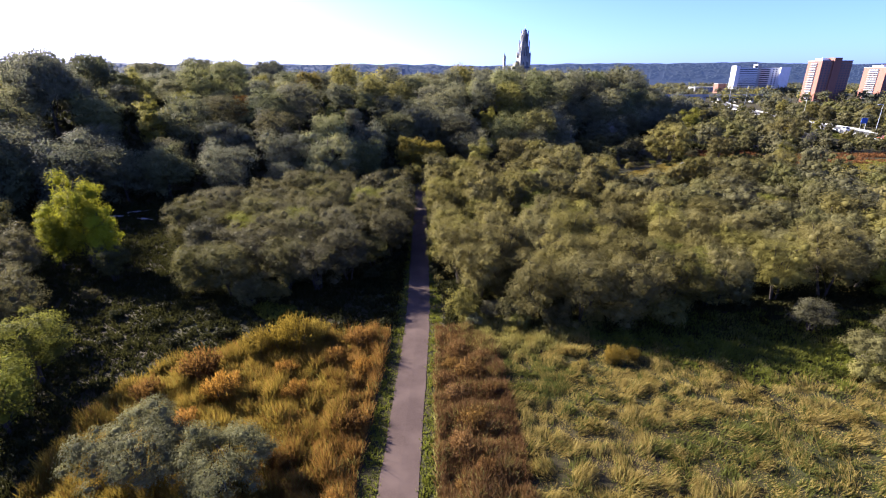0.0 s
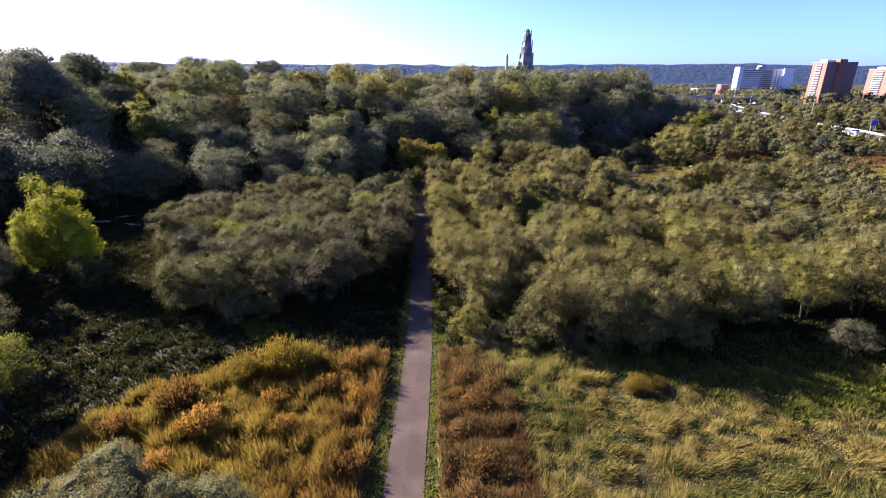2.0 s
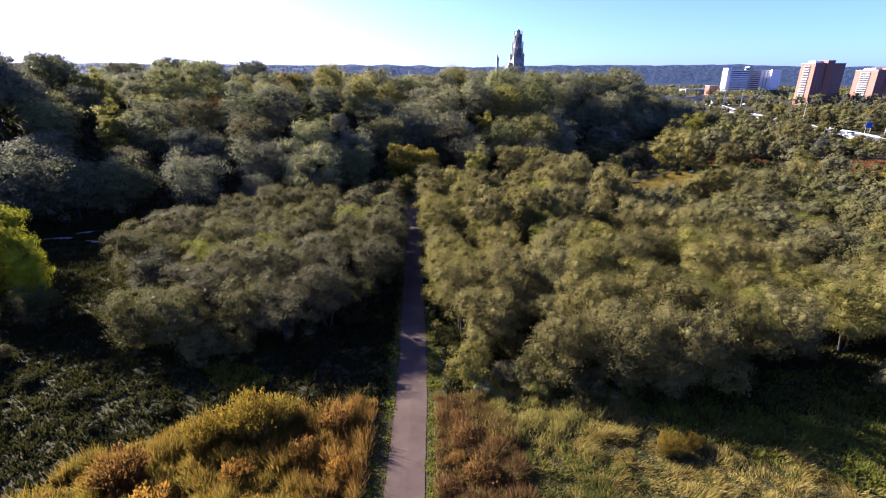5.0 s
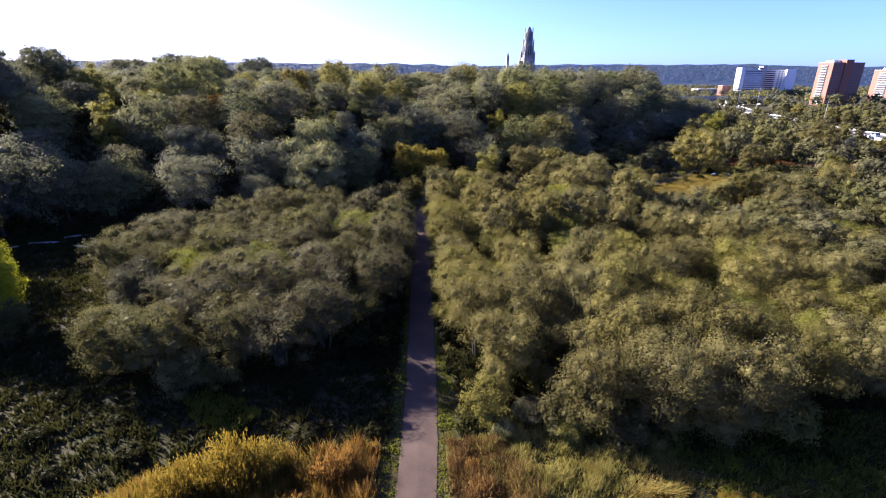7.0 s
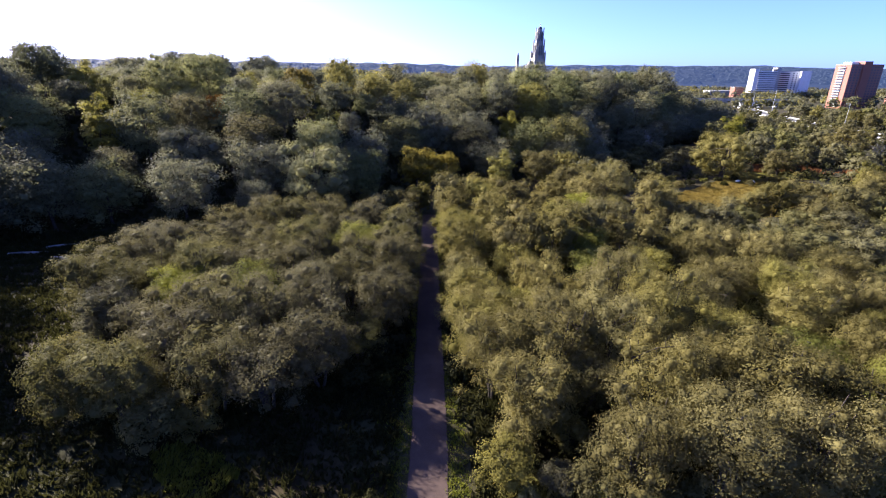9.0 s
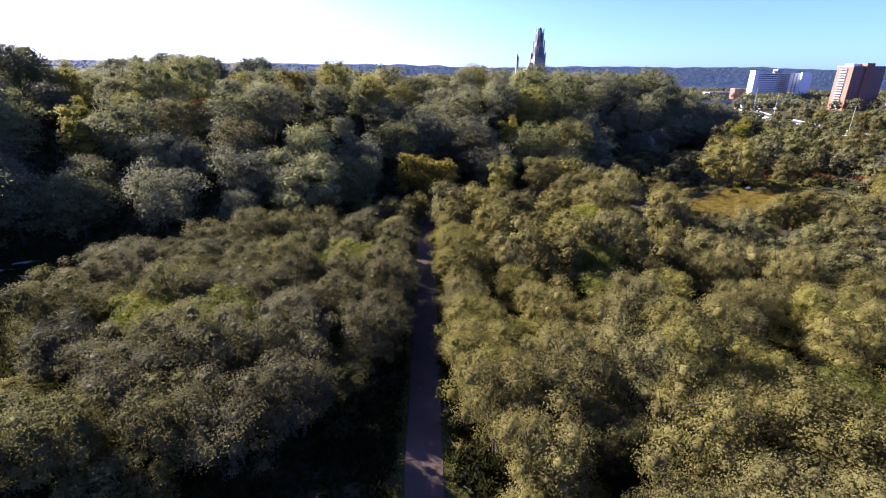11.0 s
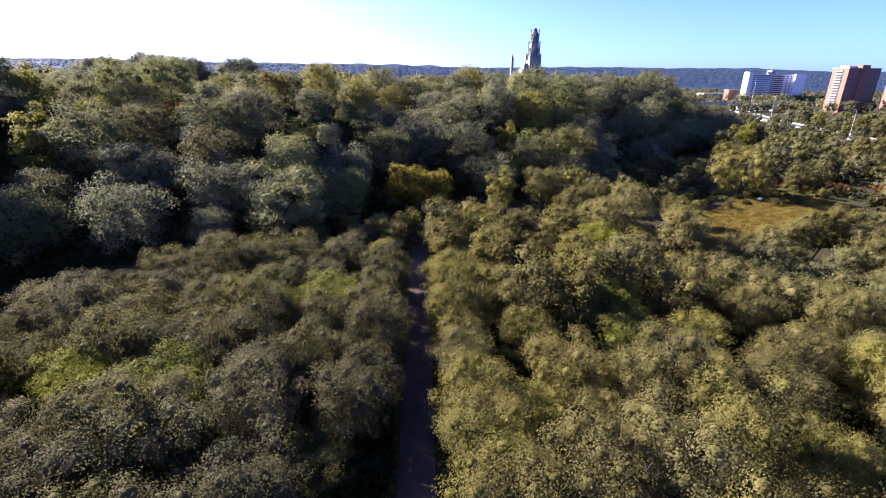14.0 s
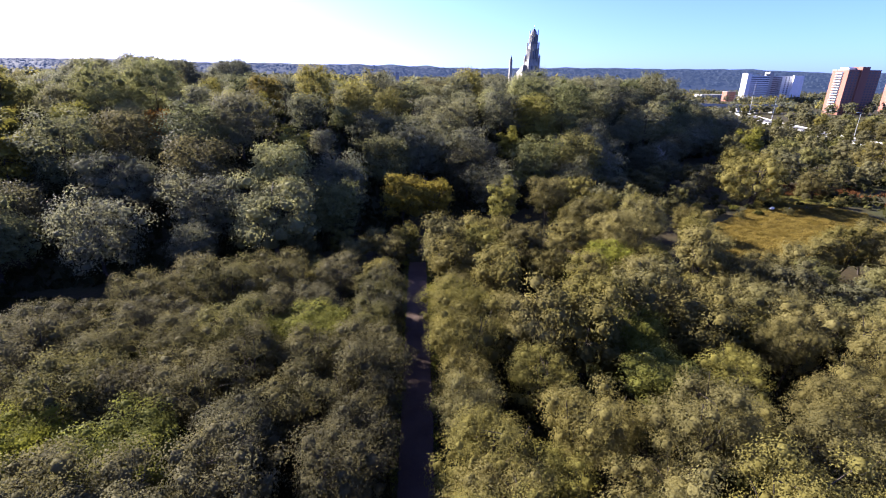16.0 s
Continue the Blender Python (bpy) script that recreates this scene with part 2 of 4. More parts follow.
def crown_points(rng, radius, low, high, clumps, clump_r, leaves, flat=0.8, hollow=0.6, skirt=0.8, dome=0.4, lobes_of=8):
    """Leaf places and normals over lumps, which gather into a few rounded heads with grooves between them."""
    d = unit(rng.normal(size=(clumps * 8, 3)))
    d[:, 2] = rng.uniform(-skirt, 0.86, clumps * 8)
    d[:, :2] = unit(d[:, :2]) * np.sqrt(1 - d[:, 2:] ** 2)
    picked, gap = [0], np.linalg.norm(d - d[0], axis=1)
    while len(picked) < clumps:
        picked.append(int(np.argmax(gap * rng.uniform(0.6, 1.0, len(gap)))))
        gap = np.minimum(gap, np.linalg.norm(d - d[picked[-1]], axis=1))
    d = d[picked]
    heads = d[:lobes_of]
    groove = np.linalg.norm(d[:, None] - heads[None], axis=2)
    own = heads[np.argmin(groove, axis=1)]
    groove = groove.min(axis=1)
    mid, half = low + (high - low) * 0.45, (high - low) * 0.55
    lobes = 0.84 + 0.2 * np.sin(np.arctan2(d[:, 1], d[:, 0]) * 3 + rng.uniform(0, 6)) * rng.uniform(0.4, 1) + rng.uniform(-0.1, 0.12, clumps)
    r = np.minimum(lobes * rng.uniform(hollow, 1.0, clumps) ** 0.6, 1.0) * (1 - 0.14 * np.maximum(d[:, 2], 0) ** 2) * (1.04 - 0.36 * groove)
    c = d * np.array([radius, radius, half]) * r[:, None] + np.array([0, 0, mid])
    c[:, 2] = np.maximum(c[:, 2], low)
    size = clump_r * rng.uniform(0.6, 1.4, clumps)
    which = rng.choice(clumps, leaves, p=size ** 2 / (size ** 2).sum())
    u = unit(rng.normal(size=(leaves, 3)))
    u[:, 2] = np.where(rng.random(leaves) < 0.65, np.abs(u[:, 2]), u[:, 2])
    rr = rng.uniform(0.12, 1.0, (leaves, 1)) ** 0.42 * rng.uniform(0.82, 1.12, (leaves, 1))
    rr *= np.where(rng.random((leaves, 1)) < 0.1, rng.uniform(1.0, 1.22, (leaves, 1)), 1.0)
    p = c[which] + u * rr * size[which][:, None] * np.array([1, 1, flat])
    nrm = unit(u * 0.75 + (d + 1.2 * (d - own))[which] * dome + np.array([0, 0, 0.15])) + rng.normal(size=(leaves, 3)) * 0.34
    soft = unit(nrm - unit(nrm) * 0.3 + u * 0.3)
    return p, nrm, c, size, soft


HEART_BM = bmesh.new()
bmesh.ops.create_icosphere(HEART_BM, subdivisions=1, radius=0.9)
HEART_BM.verts.index_update()
HEART_V = np.array([v.co[:] for v in HEART_BM.verts])
HEART_F = np.array([[v.index for v in f.verts] for f in HEART_BM.faces])
HEART_BM.free()


def dense_hearts(rng, centres, sizes, flat=0.8, fill=0.41):
    """The dense inner foliage of each lump: a small uneven solid under the leaves."""
    n = len(centres)
    v = HEART_V[None] * rng.uniform(fill * 0.72, fill * 1.28, (n, len(HEART_V), 1)) * sizes[:, None, None] * np.array([1, 1, flat]) + centres[:, None]
    f = HEART_F[None] + (np.arange(n) * len(HEART_V))[:, None, None]
    return v.reshape(-1, 3), f.reshape(-1, 3)


def rounded(me, normals):
    """Leaves share the rounding of their lump, so that light falls off softly across it."""
    me.normals_split_custom_set_from_vertices(np.asarray(normals, dtype=np.float32))
    return me


def tube(pts, radii, sides=6):
    pts = np.asarray(pts, dtype=float)
    vs, fs = [], []
    for i, p in enumerate(pts):
        t = unit(pts[min(i + 1, len(pts) - 1)] - pts[max(i - 1, 0)])
        s = unit(np.cross(t, (0.3, 1.0, 0.2)))
        b = np.cross(t, s)
        for k in range(sides):
            an = 2 * math.pi * k / sides
            vs.append(p + radii[i] * (math.cos(an) * s + math.sin(an) * b))
    for i in range(len(pts) - 1):
        for k in range(sides):
            k2 = (k + 1) % sides
            fs.append((i * sides + k, i * sides + k2, (i + 1) * sides + k2, (i + 1) * sides + k))
    return np.array(vs), np.array(fs)


def joined(pieces):
    vs, fs, n = [], [], 0
    for v, f in pieces:
        vs.append(v)
        fs.append(f + n)
        n += len(v)
    return np.concatenate(vs), np.concatenate(fs)


def trunk_meshes(rng, height, targets, girth, stems, limbs, twigs):
    """Tapered stems, each with bent limbs that reach for the lumps of the crown."""
    out = []
    order = rng.permutation(len(targets))[:limbs]
    for s in range(stems):
        an = rng.uniform(0, 6.28)
        lean = (0.0 if stems == 1 else rng.uniform(0.12, 0.28)) * height
        end = np.array([math.cos(an) * lean, math.sin(an) * lean, height * rng.uniform(0.62, 0.8)])
        base = np.array([math.cos(an), math.sin(an), 0]) * (0 if stems == 1 else girth * 1.2) + np.array([0, 0, -0.5])
        pts = [base + (end - base) * f + rng.normal(size=3) * 0.03 * height * f * (1 - f) * 2 for f in (0, 0.12, 0.4, 0.7, 1)]
        pieces = [tube(pts, [girth * 1.5, girth, girth * 0.8, girth * 0.5, girth * 0.18], 6)]
        for i in order[s::stems]:
            f = rng.uniform(0.25, 0.95)
            k = min(3, int(f * 4))
            start = pts[k] + (pts[k + 1] - pts[k]) * (f * 4 - k)
            tip = targets[i] + np.array([0, 0, 0.1])
            mid = (start + tip) / 2 + np.array([0, 0, 0.06 * height]) + rng.normal(size=3) * 0.03 * height
            pieces.append(tube([start, mid, tip], [girth * 0.42, girth * 0.26, girth * 0.06], 4))
            for _ in range(twigs):
                far = tip + unit(rng.normal(size=3) + np.array([0, 0, 0.6])) * rng.uniform(0.5, 1.2) * height * 0.12
                pieces.append(tube([mid + (tip - mid) * rng.uniform(0.2, 1), (mid + far) / 2 + rng.normal(size=3) * 0.1, far],
                                   [girth * 0.14, girth * 0.1, girth * 0.03], 3))
        out.append(joined(pieces))
    return out


def tree(name, label, seed, leaf, radius, low, high, clumps, clump_r, leaves, length, width, girth, stems=1,
         limbs=12, twigs=0, bark=None, category="tree", flat=0.8, hollow=0.6, skirt=0.8, fill=0.41, dome=0.4, lobes_of=8):
    rng = np.random.default_rng(seed)
    root = tagged(new(name), label, category)
    p, nrm, c, sizes, soft = crown_points(rng, radius, low, high, clumps, clump_r, max(leaves, 8), flat, hollow, skirt, dome, lobes_of)
    for v, f in trunk_meshes(rng, high, c, girth, stems, limbs, twigs):
        link_mesh("trunk" if stems == 1 else "stem", np_mesh("stem", v, f), bark or BARK, root)
    if leaves:
        p[:, 2] = np.maximum(p[:, 2], 0.1)
        hv, hf = dense_hearts(rng, c, sizes, flat, fill)
        v, f = joined([leaf_quads(rng, p, nrm, length, width, soft), (hv, hf)])
        v[:, 2] = np.maximum(v[:, 2], 0.03)
        turned = np.concatenate([np.repeat(soft, 3, axis=0), unit(hv - np.repeat(c, len(HEART_V), axis=0))])
        link_mesh("crown", rounded(np_mesh("crown", v, f), turned), leaf, root)
    return root


def drop(obs):
    for ob in obs:
        for o in (*ob.children_recursive, ob):
            bpy.data.objects.remove(o)


def put(proto, x, y, scale=1.0, turn=0.0, group="", label="", tall=1.0, z=None):
    m = pose(x, y, ground_z(x, y) if z is None else z, 0, 0, turn) @ Matrix.Diagonal((scale, scale, scale * tall, 1))
    return tagged(copy_thing(proto, m), label, group=group)


def inside(poly, x, y):
    hit = False
    for (x0, y0), (x1, y1) in zip(poly, poly[1:] + poly[:1]):
        if (y0 > y) != (y1 > y) and x < (x1 - x0) * (y - y0) / (y1 - y0) + x0:
            hit = not hit
    return hit


def scatter(poly, spacing, seed, taken, most=4000):
    """Uneven places in a polygon, no two nearer than the spacing."""
    rnd = random.Random(seed)
    xs, ys = [p[0] for p in poly], [p[1] for p in poly]
    area = (max(xs) - min(xs)) * (max(ys) - min(ys))
    out = []
    for _ in range(min(most * 8, int(area / spacing ** 2 * 14))):
        x, y = rnd.uniform(min(xs), max(xs)), rnd.uniform(min(ys), max(ys))
        if inside(poly, x, y) and all((x - a) ** 2 + (y - b) ** 2 > ((spacing + s) / 2) ** 2 for a, b, s in taken):
            taken.append((x, y, spacing))
            out.append((x, y))
    return out


# ---- ground ----
def axis_steps(stops):
    out = []
    for (a0, step), (b0, _) in zip(stops, stops[1:]):
        out += list(np.arange(a0, b0, step))
    return out + [stops[-1][0]]


gx = axis_steps(((-4500, 700), (-1000, 150), (-400, 25), (-150, 5), (-10, 2), (10, 5), (150, 25), (400, 100), (1400, 400), (4600, 1)))
gy = axis_steps(((-600, 100), (-100, 20), (-20, 4), (260, 20), (600, 100), (1500, 500), (4800, 1)))
gv = [(x, y, ground_z(x, y)) for y in gy for x in gx]
nx = len(gx)
gf = [(j * nx + i, j * nx + i + 1, (j + 1) * nx + i + 1, (j + 1) * nx + i) for j in range(len(gy) - 1) for i in range(nx - 1)]
me = np_mesh("ground", gv, gf)
me.polygons.foreach_set("use_smooth", np.ones(len(gf), dtype=bool))
tagged(link_mesh("ground", me, SOIL), "dark soil and leaf litter of the valley and its hillside", "ground", kind="structure")

# trail: a slab of worn asphalt with a slight crown
bm = bmesh.new()
rows = []
for y in np.arange(-40, 128, 1.5):
    x = trail_x(y)
    wob = 0.12 * noise.noise((0, y * 0.35, 3))
    wob2 = 0.12 * noise.noise((5, y * 0.35, 3))
    rows.append([bm.verts.new((x + o, y, h)) for o, h in ((-1.55 + wob, -0.1), (-1.5 + wob, 0.05), (0, 0.09), (1.5 + wob2, 0.05), (1.55 + wob2, -0.1))])
for r0, r1 in zip(rows, rows[1:]):
    for i in range(4):
        bm.faces.new((r0[i], r0[i + 1], r1[i + 1], r1[i]))
tagged(part("trail", bm, ASPHALT, None), "narrow paved trail of worn pinkish-grey asphalt", "trail", kind="structure")

# far wooded ridge
rng = np.random.default_rng(5)
bm = bmesh.new()
rows = []
for j, (y, f) in enumerate(((1900, 0.0), (2050, 0.35), (2250, 0.75), (2450, 1.0), (2900, 1.02))):
    row = []
    for i in range(620):
        x = -3900 + i * 12.6
        h = 84 + 11 * noise.noise((x * 0.0016, 0, 7)) + 9 * smooth((x - 300) / 700) + (0.9 * noise.noise((x * 0.05, j, 1)) + 6 * noise.noise((x * 0.012, j, 9))) * f
        row.append(bm.verts.new((x, y, -2 + h * f)))
    rows.append(row)
for r0, r1 in zip(rows, rows[1:]):
    for i in range(619):
        bm.faces.new((r0[i], r0[i + 1], r1[i + 1], r1[i]))
lump = np.random.default_rng(77)
for _ in range(5200):
    x, f = lump.uniform(-2300, 2900), lump.uniform(0.15, 0.9)
    y = 1900 + 550 * f
    h = (83 + 11 * noise.noise((x * 0.0016, 0, 7)) + 9 * smooth((x - 300) / 700)) * float(np.interp(f, (0.0, 0.27, 0.64, 1.0), (0.0, 0.35, 0.75, 1.0)))
    r = lump.uniform(12, 30)
    top = bm.verts.new((x + lump.uniform(-6, 6), y, h + r * lump.uniform(0.1, 0.2)))
    ring = [bm.verts.new((x + r * math.cos(k * 1.257) * lump.uniform(0.7, 1.3), y + r * math.sin(k * 1.257), h - r * 0.3)) for k in range(5)]
    for k in range(5):
        bm.faces.new((top, ring[k], ring[(k + 1) % 5]))
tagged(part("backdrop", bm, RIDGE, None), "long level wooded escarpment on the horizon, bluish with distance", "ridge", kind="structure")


# ---- trees of the valley floor ----
taken = []
near_protos, far_protos = [], []
for i in range(6):
    near_protos.append(tree("willow_tree", "scrubby olive-green willow with a lumpy crown beside the trail", 100 + i, OLIVE,
                            3.9 + 0.3 * (i % 3), 0.7, 9.4 + 0.7 * (i % 2), 54, 1.12, 19000, 0.132, 0.094, 0.13, 3, 14, 1, flat=0.9, hollow=0.42, fill=0.4, dome=0.3, skirt=0.75, lobes_of=6 + i % 4))
for i in range(4):
    far_protos.append(tree("willow_tree", "scrubby olive-green willow in the valley thicket", 120 + i, OLIVE,
                           3.6 + 0.3 * (i % 3), 0.6, 9.6 + 0.6 * (i % 2), 34, 1.4, 5200, 0.24, 0.18, 0.14, 2, 9, 1, flat=0.85, fill=0.52, dome=0.45, skirt=0.75))
dull_protos = []
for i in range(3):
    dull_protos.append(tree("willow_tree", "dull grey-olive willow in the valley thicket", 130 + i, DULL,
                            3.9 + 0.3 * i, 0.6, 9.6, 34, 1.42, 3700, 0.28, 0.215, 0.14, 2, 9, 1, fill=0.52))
sage_protos = []
for i in range(4):
    sage_protos.append(tree("alder_tree", "grey-green alder with several stems and a domed crown", 200 + i, SAGE,
                            3.9 + 0.3 * (i % 3), 0.6, 9.0 + 0.6 * (i % 2), 54, 1.12, 17000, 0.135, 0.096, 0.13, 4, 16, 1, flat=0.88, hollow=0.42, fill=0.42, dome=0.3, skirt=0.7, lobes_of=6 + i % 4))
fresh = tree("willow_tree", "fresh green willow standing in the thicket", 300, GREEN, 3.8, 1.0, 8.5, 34, 1.2, 15000, 0.14, 0.1, 0.14, 3, 12, 1)
yellowing = tree("poplar_tree", "tall bright yellow-green poplar in autumn leaf", 310, YELLOW, 3.6, 0.6, 14.5, 50, 1.1, 17000, 0.17, 0.13, 0.2, 1, 14, 1, flat=1.3, hollow=0.35, fill=0.42, dome=0.3, lobes_of=6)
silver = tree("willow_bush", "silvery grey-leaved willow bush with a broad rounded crown", 320, SILVER, 4.3, 0.4, 5.6, 80, 0.78, 22000, 0.14, 0.07, 0.08, 6, 24, 2, dome=0.25, category="bush", skirt=0.3)


def stem_bush(name, label, seed, leaf, radius, height, shoots, per, length, width, category):
    """A bush of many upright shoots that fan out of one root, each with leaves up its length."""
    rng = np.random.default_rng(seed)
    root = tagged(new(name), label, category)
    an, rad = rng.uniform(0, 2 * math.pi, shoots), np.sqrt(rng.random(shoots))
    rad *= 0.86 + 0.14 * np.sin(an * 3 + seed)
    out = np.stack([np.cos(an), np.sin(an), np.zeros(shoots)], axis=1)
    base = out * (rad * radius * 0.62)[:, None]
    tall = height * (1 - 0.42 * rad ** 2) * rng.uniform(0.62, 1.12, shoots)
    tip = out * (rad * radius)[:, None] + rng.normal(size=(shoots, 3)) * 0.12 + np.array([0, 0, 1]) * tall[:, None]
    wood = [tube([b, (b + t) / 2 + o * 0.1, t], [0.03, 0.02, 0.006], 3) for b, t, o in zip(base[::6], tip[::6], out[::6])]
    v, f = joined(wood)
    link_mesh("stem", np_mesh("stem", v, f), BARK, root)
    k = np.repeat(np.arange(shoots), per)
    q = rng.uniform(0.12, 1.0, (len(k), 1)) ** 0.75
    p = base[k] + (tip[k] - base[k]) * q + rng.normal(size=(len(k), 3)) * 0.09
    p[:, 2] = np.maximum(p[:, 2], 0.06)
    up = unit(tip[k] - base[k] + rng.normal(size=(len(k), 3)) * 0.45)
    side = unit(np.cross(up, rng.normal(size=(len(k), 3))))
    ln, wd = length * rng.uniform(0.6, 1.3, (len(k), 1)), width * rng.uniform(0.6, 1.3, (len(k), 1))
    soft = unit(out[k] * rad[k][:, None] * 0.9 + np.array([0, 0, 0.55]) + rng.normal(size=(len(k), 3)) * 0.35)
    face = np.cross(up, side)
    turned = np.where((face * soft).sum(axis=1, keepdims=True) < 0, -1.0, 1.0)
    side, soft = side * turned, unit(face * turned * 0.8 + soft * 0.6)
    tri = np.stack([p - side * wd / 2, p + up * ln, p + side * wd / 2], axis=1).reshape(-1, 3)
    link_mesh("leaves", rounded(np_mesh("leaves", tri, np.arange(len(tri)).reshape(-1, 3)), np.repeat(soft, 3, axis=0)), leaf, root)
    return root


gold_bush = stem_bush("willow_bush", "golden willow bush with upright leafy shoots", 330, OCHRE, 2.9, 3.9, 330, 24, 0.25, 0.085, "bush")
amber_bush = stem_bush("shrub", "amber-leaved autumn shrub with upright shoots among dead weeds", 331, AMBER, 1.7, 2.0, 170, 14, 0.24, 0.1, "shrub")
sage_bush = tree("shrub", "grey-green shrub at the edge of the meadow", 332, SAGE, 2.6, 0.2, 5.2, 34, 0.85, 7500, 0.17, 0.11, 0.07, 4, 12, 1, category="shrub", skirt=0.3)
olive_bush = tree("shrub", "bushy olive-green willow shrub at the foot of the thicket", 336, OLIVE, 2.5, 0.1, 4.4, 26, 0.95, 4200, 0.17, 0.13, 0.06, 4, 8, 1, category="shrub", skirt=0.5)
yellow_bush = tree("shrub", "low yellow-green shrub at the edge of the meadow", 333, MAPLE, 1.8, 0.1, 2.2, 20, 0.55, 3000, 0.17, 0.12, 0.04, 3, 8, 0, category="shrub", skirt=0.2)
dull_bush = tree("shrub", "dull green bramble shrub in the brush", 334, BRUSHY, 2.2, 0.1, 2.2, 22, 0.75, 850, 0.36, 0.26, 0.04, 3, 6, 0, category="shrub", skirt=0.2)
russet_bush = stem_bush("shrub", "russet-brown autumn shrub beside the trail", 335, RUSSET, 1.5, 1.5, 150, 12, 0.22, 0.1, "shrub")

rnd = random.Random(4)
# the tall west-edge trees, partly out of view, are added to shade the brush
SINGLE = ((yellowing, -53, 72, 1.22, 20), (yellowing, -57, 71, 0.86, 140), (yellowing, -49.8, 71, 0.8, 250), (fresh, -53, 44, 1.25, 0), (fresh, -60, 53, 1.3, 40), (fresh, -51, 34, 1.2, 80), (sage_protos[2], -63, 62, 1.3, 120), (fresh, -45, 27, 1.1, 200), (sage_protos[0], -68, 72, 1.3, 10), (sage_protos[1], -58, 64, 1.15, 77), (sage_protos[1], -11, 65, 1.08, 15), (sage_protos[2], -14.8, 61.5, 1.1, 95), (sage_protos[3], -19, 61.5, 1.0, 130), (sage_protos[0], -26.5, 60, 1.0, 220), (sage_protos[2], -31, 61, 1.0, 310), (silver, -21.5, 27.8, 1.08, 0), (silver, -14.5, 26.3, 1.0, 80), (fresh, -38.5, 41, 1.05, 10), (sage_protos[0], -47.5, 50, 1.02, 50),
          (fresh, -36, 33.5, 0.9, 200), (fresh, -44, 38, 0.95, 120), (fresh, -33, 26, 0.75, 30), (sage_protos[1], -55, 58, 0.9, 20), (sage_bush, -45, 59, 0.45, 0), (sage_protos[3], -46, 66, 0.7, 70),
          (gold_bush, -14.5, 46, 1.05, 0), (gold_bush, -12.3, 46.8, 0.8, 200), (gold_bush, -17.8, 44.8, 0.8, 60), (amber_bush, -22.5, 41, 1.4, 120), (amber_bush, -7, 46.5, 1.1, 0), (amber_bush, -9.5, 43, 0.9, 40), (amber_bush, -26, 37.5, 1.0, 90),
          (amber_bush, -6, 41, 0.8, 200), (amber_bush, -12, 37, 0.9, 10), (amber_bush, -19, 37.5, 1.25, 10), (amber_bush, -14, 41, 0.8, 310), (gold_bush, 20.8, 41.8, 0.5, 0), (gold_bush, 23, 42.3, 0.36, 60),
          (sage_bush, 47, 47.5, 1.0, 0), (sage_bush, 47, 40, 0.95, 60), (sage_bush, 51, 38, 0.9, 160), (sage_bush, 54, 43, 1.1, 250), (fresh, 39, 56.5, 1.05, 90), (yellow_bush, 30, 50, 1.8, 20),
          (yellow_bush, 45, 37.5, 1.0, 80), (russet_bush, 47.5, 34.5, 1.2, 10), (sage_bush, 9, 52, 0.6, 0), (yellow_bush, 12, 50, 0.9, 10), (fresh, 62, 52, 0.95, 0), (silver, 6.5, 50.5, 0.3, 0),
          (russet_bush, 4.0, 44, 1.0, 0), (russet_bush, 5.0, 40, 1.1, 70), (russet_bush, 3.4, 36.5, 0.9, 140), (russet_bush, 4.8, 33, 1.0, 200), (russet_bush, 3.6, 29.5, 1.0, 20), (russet_bush, 5.2, 27, 0.8, 90))
for pr, x, y, s, t in SINGLE:
    put(pr, x, y, s, t)
    taken.append((x, y, 5.5 if s > 0.7 and y > 50 else 2))

for x, y in scatter([(2.2, 18), (6.5, 18), (7.5, 30), (7, 46), (2.6, 48)], 2.7, 44, taken):
    put(russet_bush, x, y, rnd.uniform(0.45, 0.8), rnd.uniform(0, 360), "russet brush beside the trail")
for x, y in scatter([(-6, 20), (-6, 47), (-16, 45), (-25, 40), (-26, 30), (-24, 20)], 6.2, 45, taken):
    put(amber_bush, x, y, rnd.uniform(0.55, 0.95), rnd.uniform(0, 360), "amber weeds beside the trail")

LEFT = [(-4.6, 73), (-7, 68), (-14, 63), (-20, 60.5), (-30, 64), (-40, 72), (-44, 85), (-41, 95), (-38, 104), (-25, 108), (-4, 110), (-4.2, 100), (-4.4, 85)]
RIGHT = [(5, 57), (11, 52), (20, 50.5), (28, 52), (36, 54.5), (46, 56), (60, 55), (75, 54), (85, 75), (88, 106), (75, 116), (60, 112), (47, 111), (38, 120), (35, 130), (20, 127), (3, 126), (3.6, 100), (4.0, 90), (4.4, 70)]
# the two rows that close in on the trail
for k in range(9):
    for pr, x, y in ((sage_protos[k % 4], -4.7 - 1.2 * rnd.random(), 74 + 4.1 * k + rnd.uniform(-1, 1)), (near_protos[k % 6], 3.8 + 1.2 * rnd.random(), 67 + 4.6 * k + rnd.uniform(-1.2, 1.2))):
        put(pr, x, y, rnd.uniform(0.9, 1.14), rnd.uniform(0, 360), "thicket beside the trail")
        taken.append((x, y, 4.4))
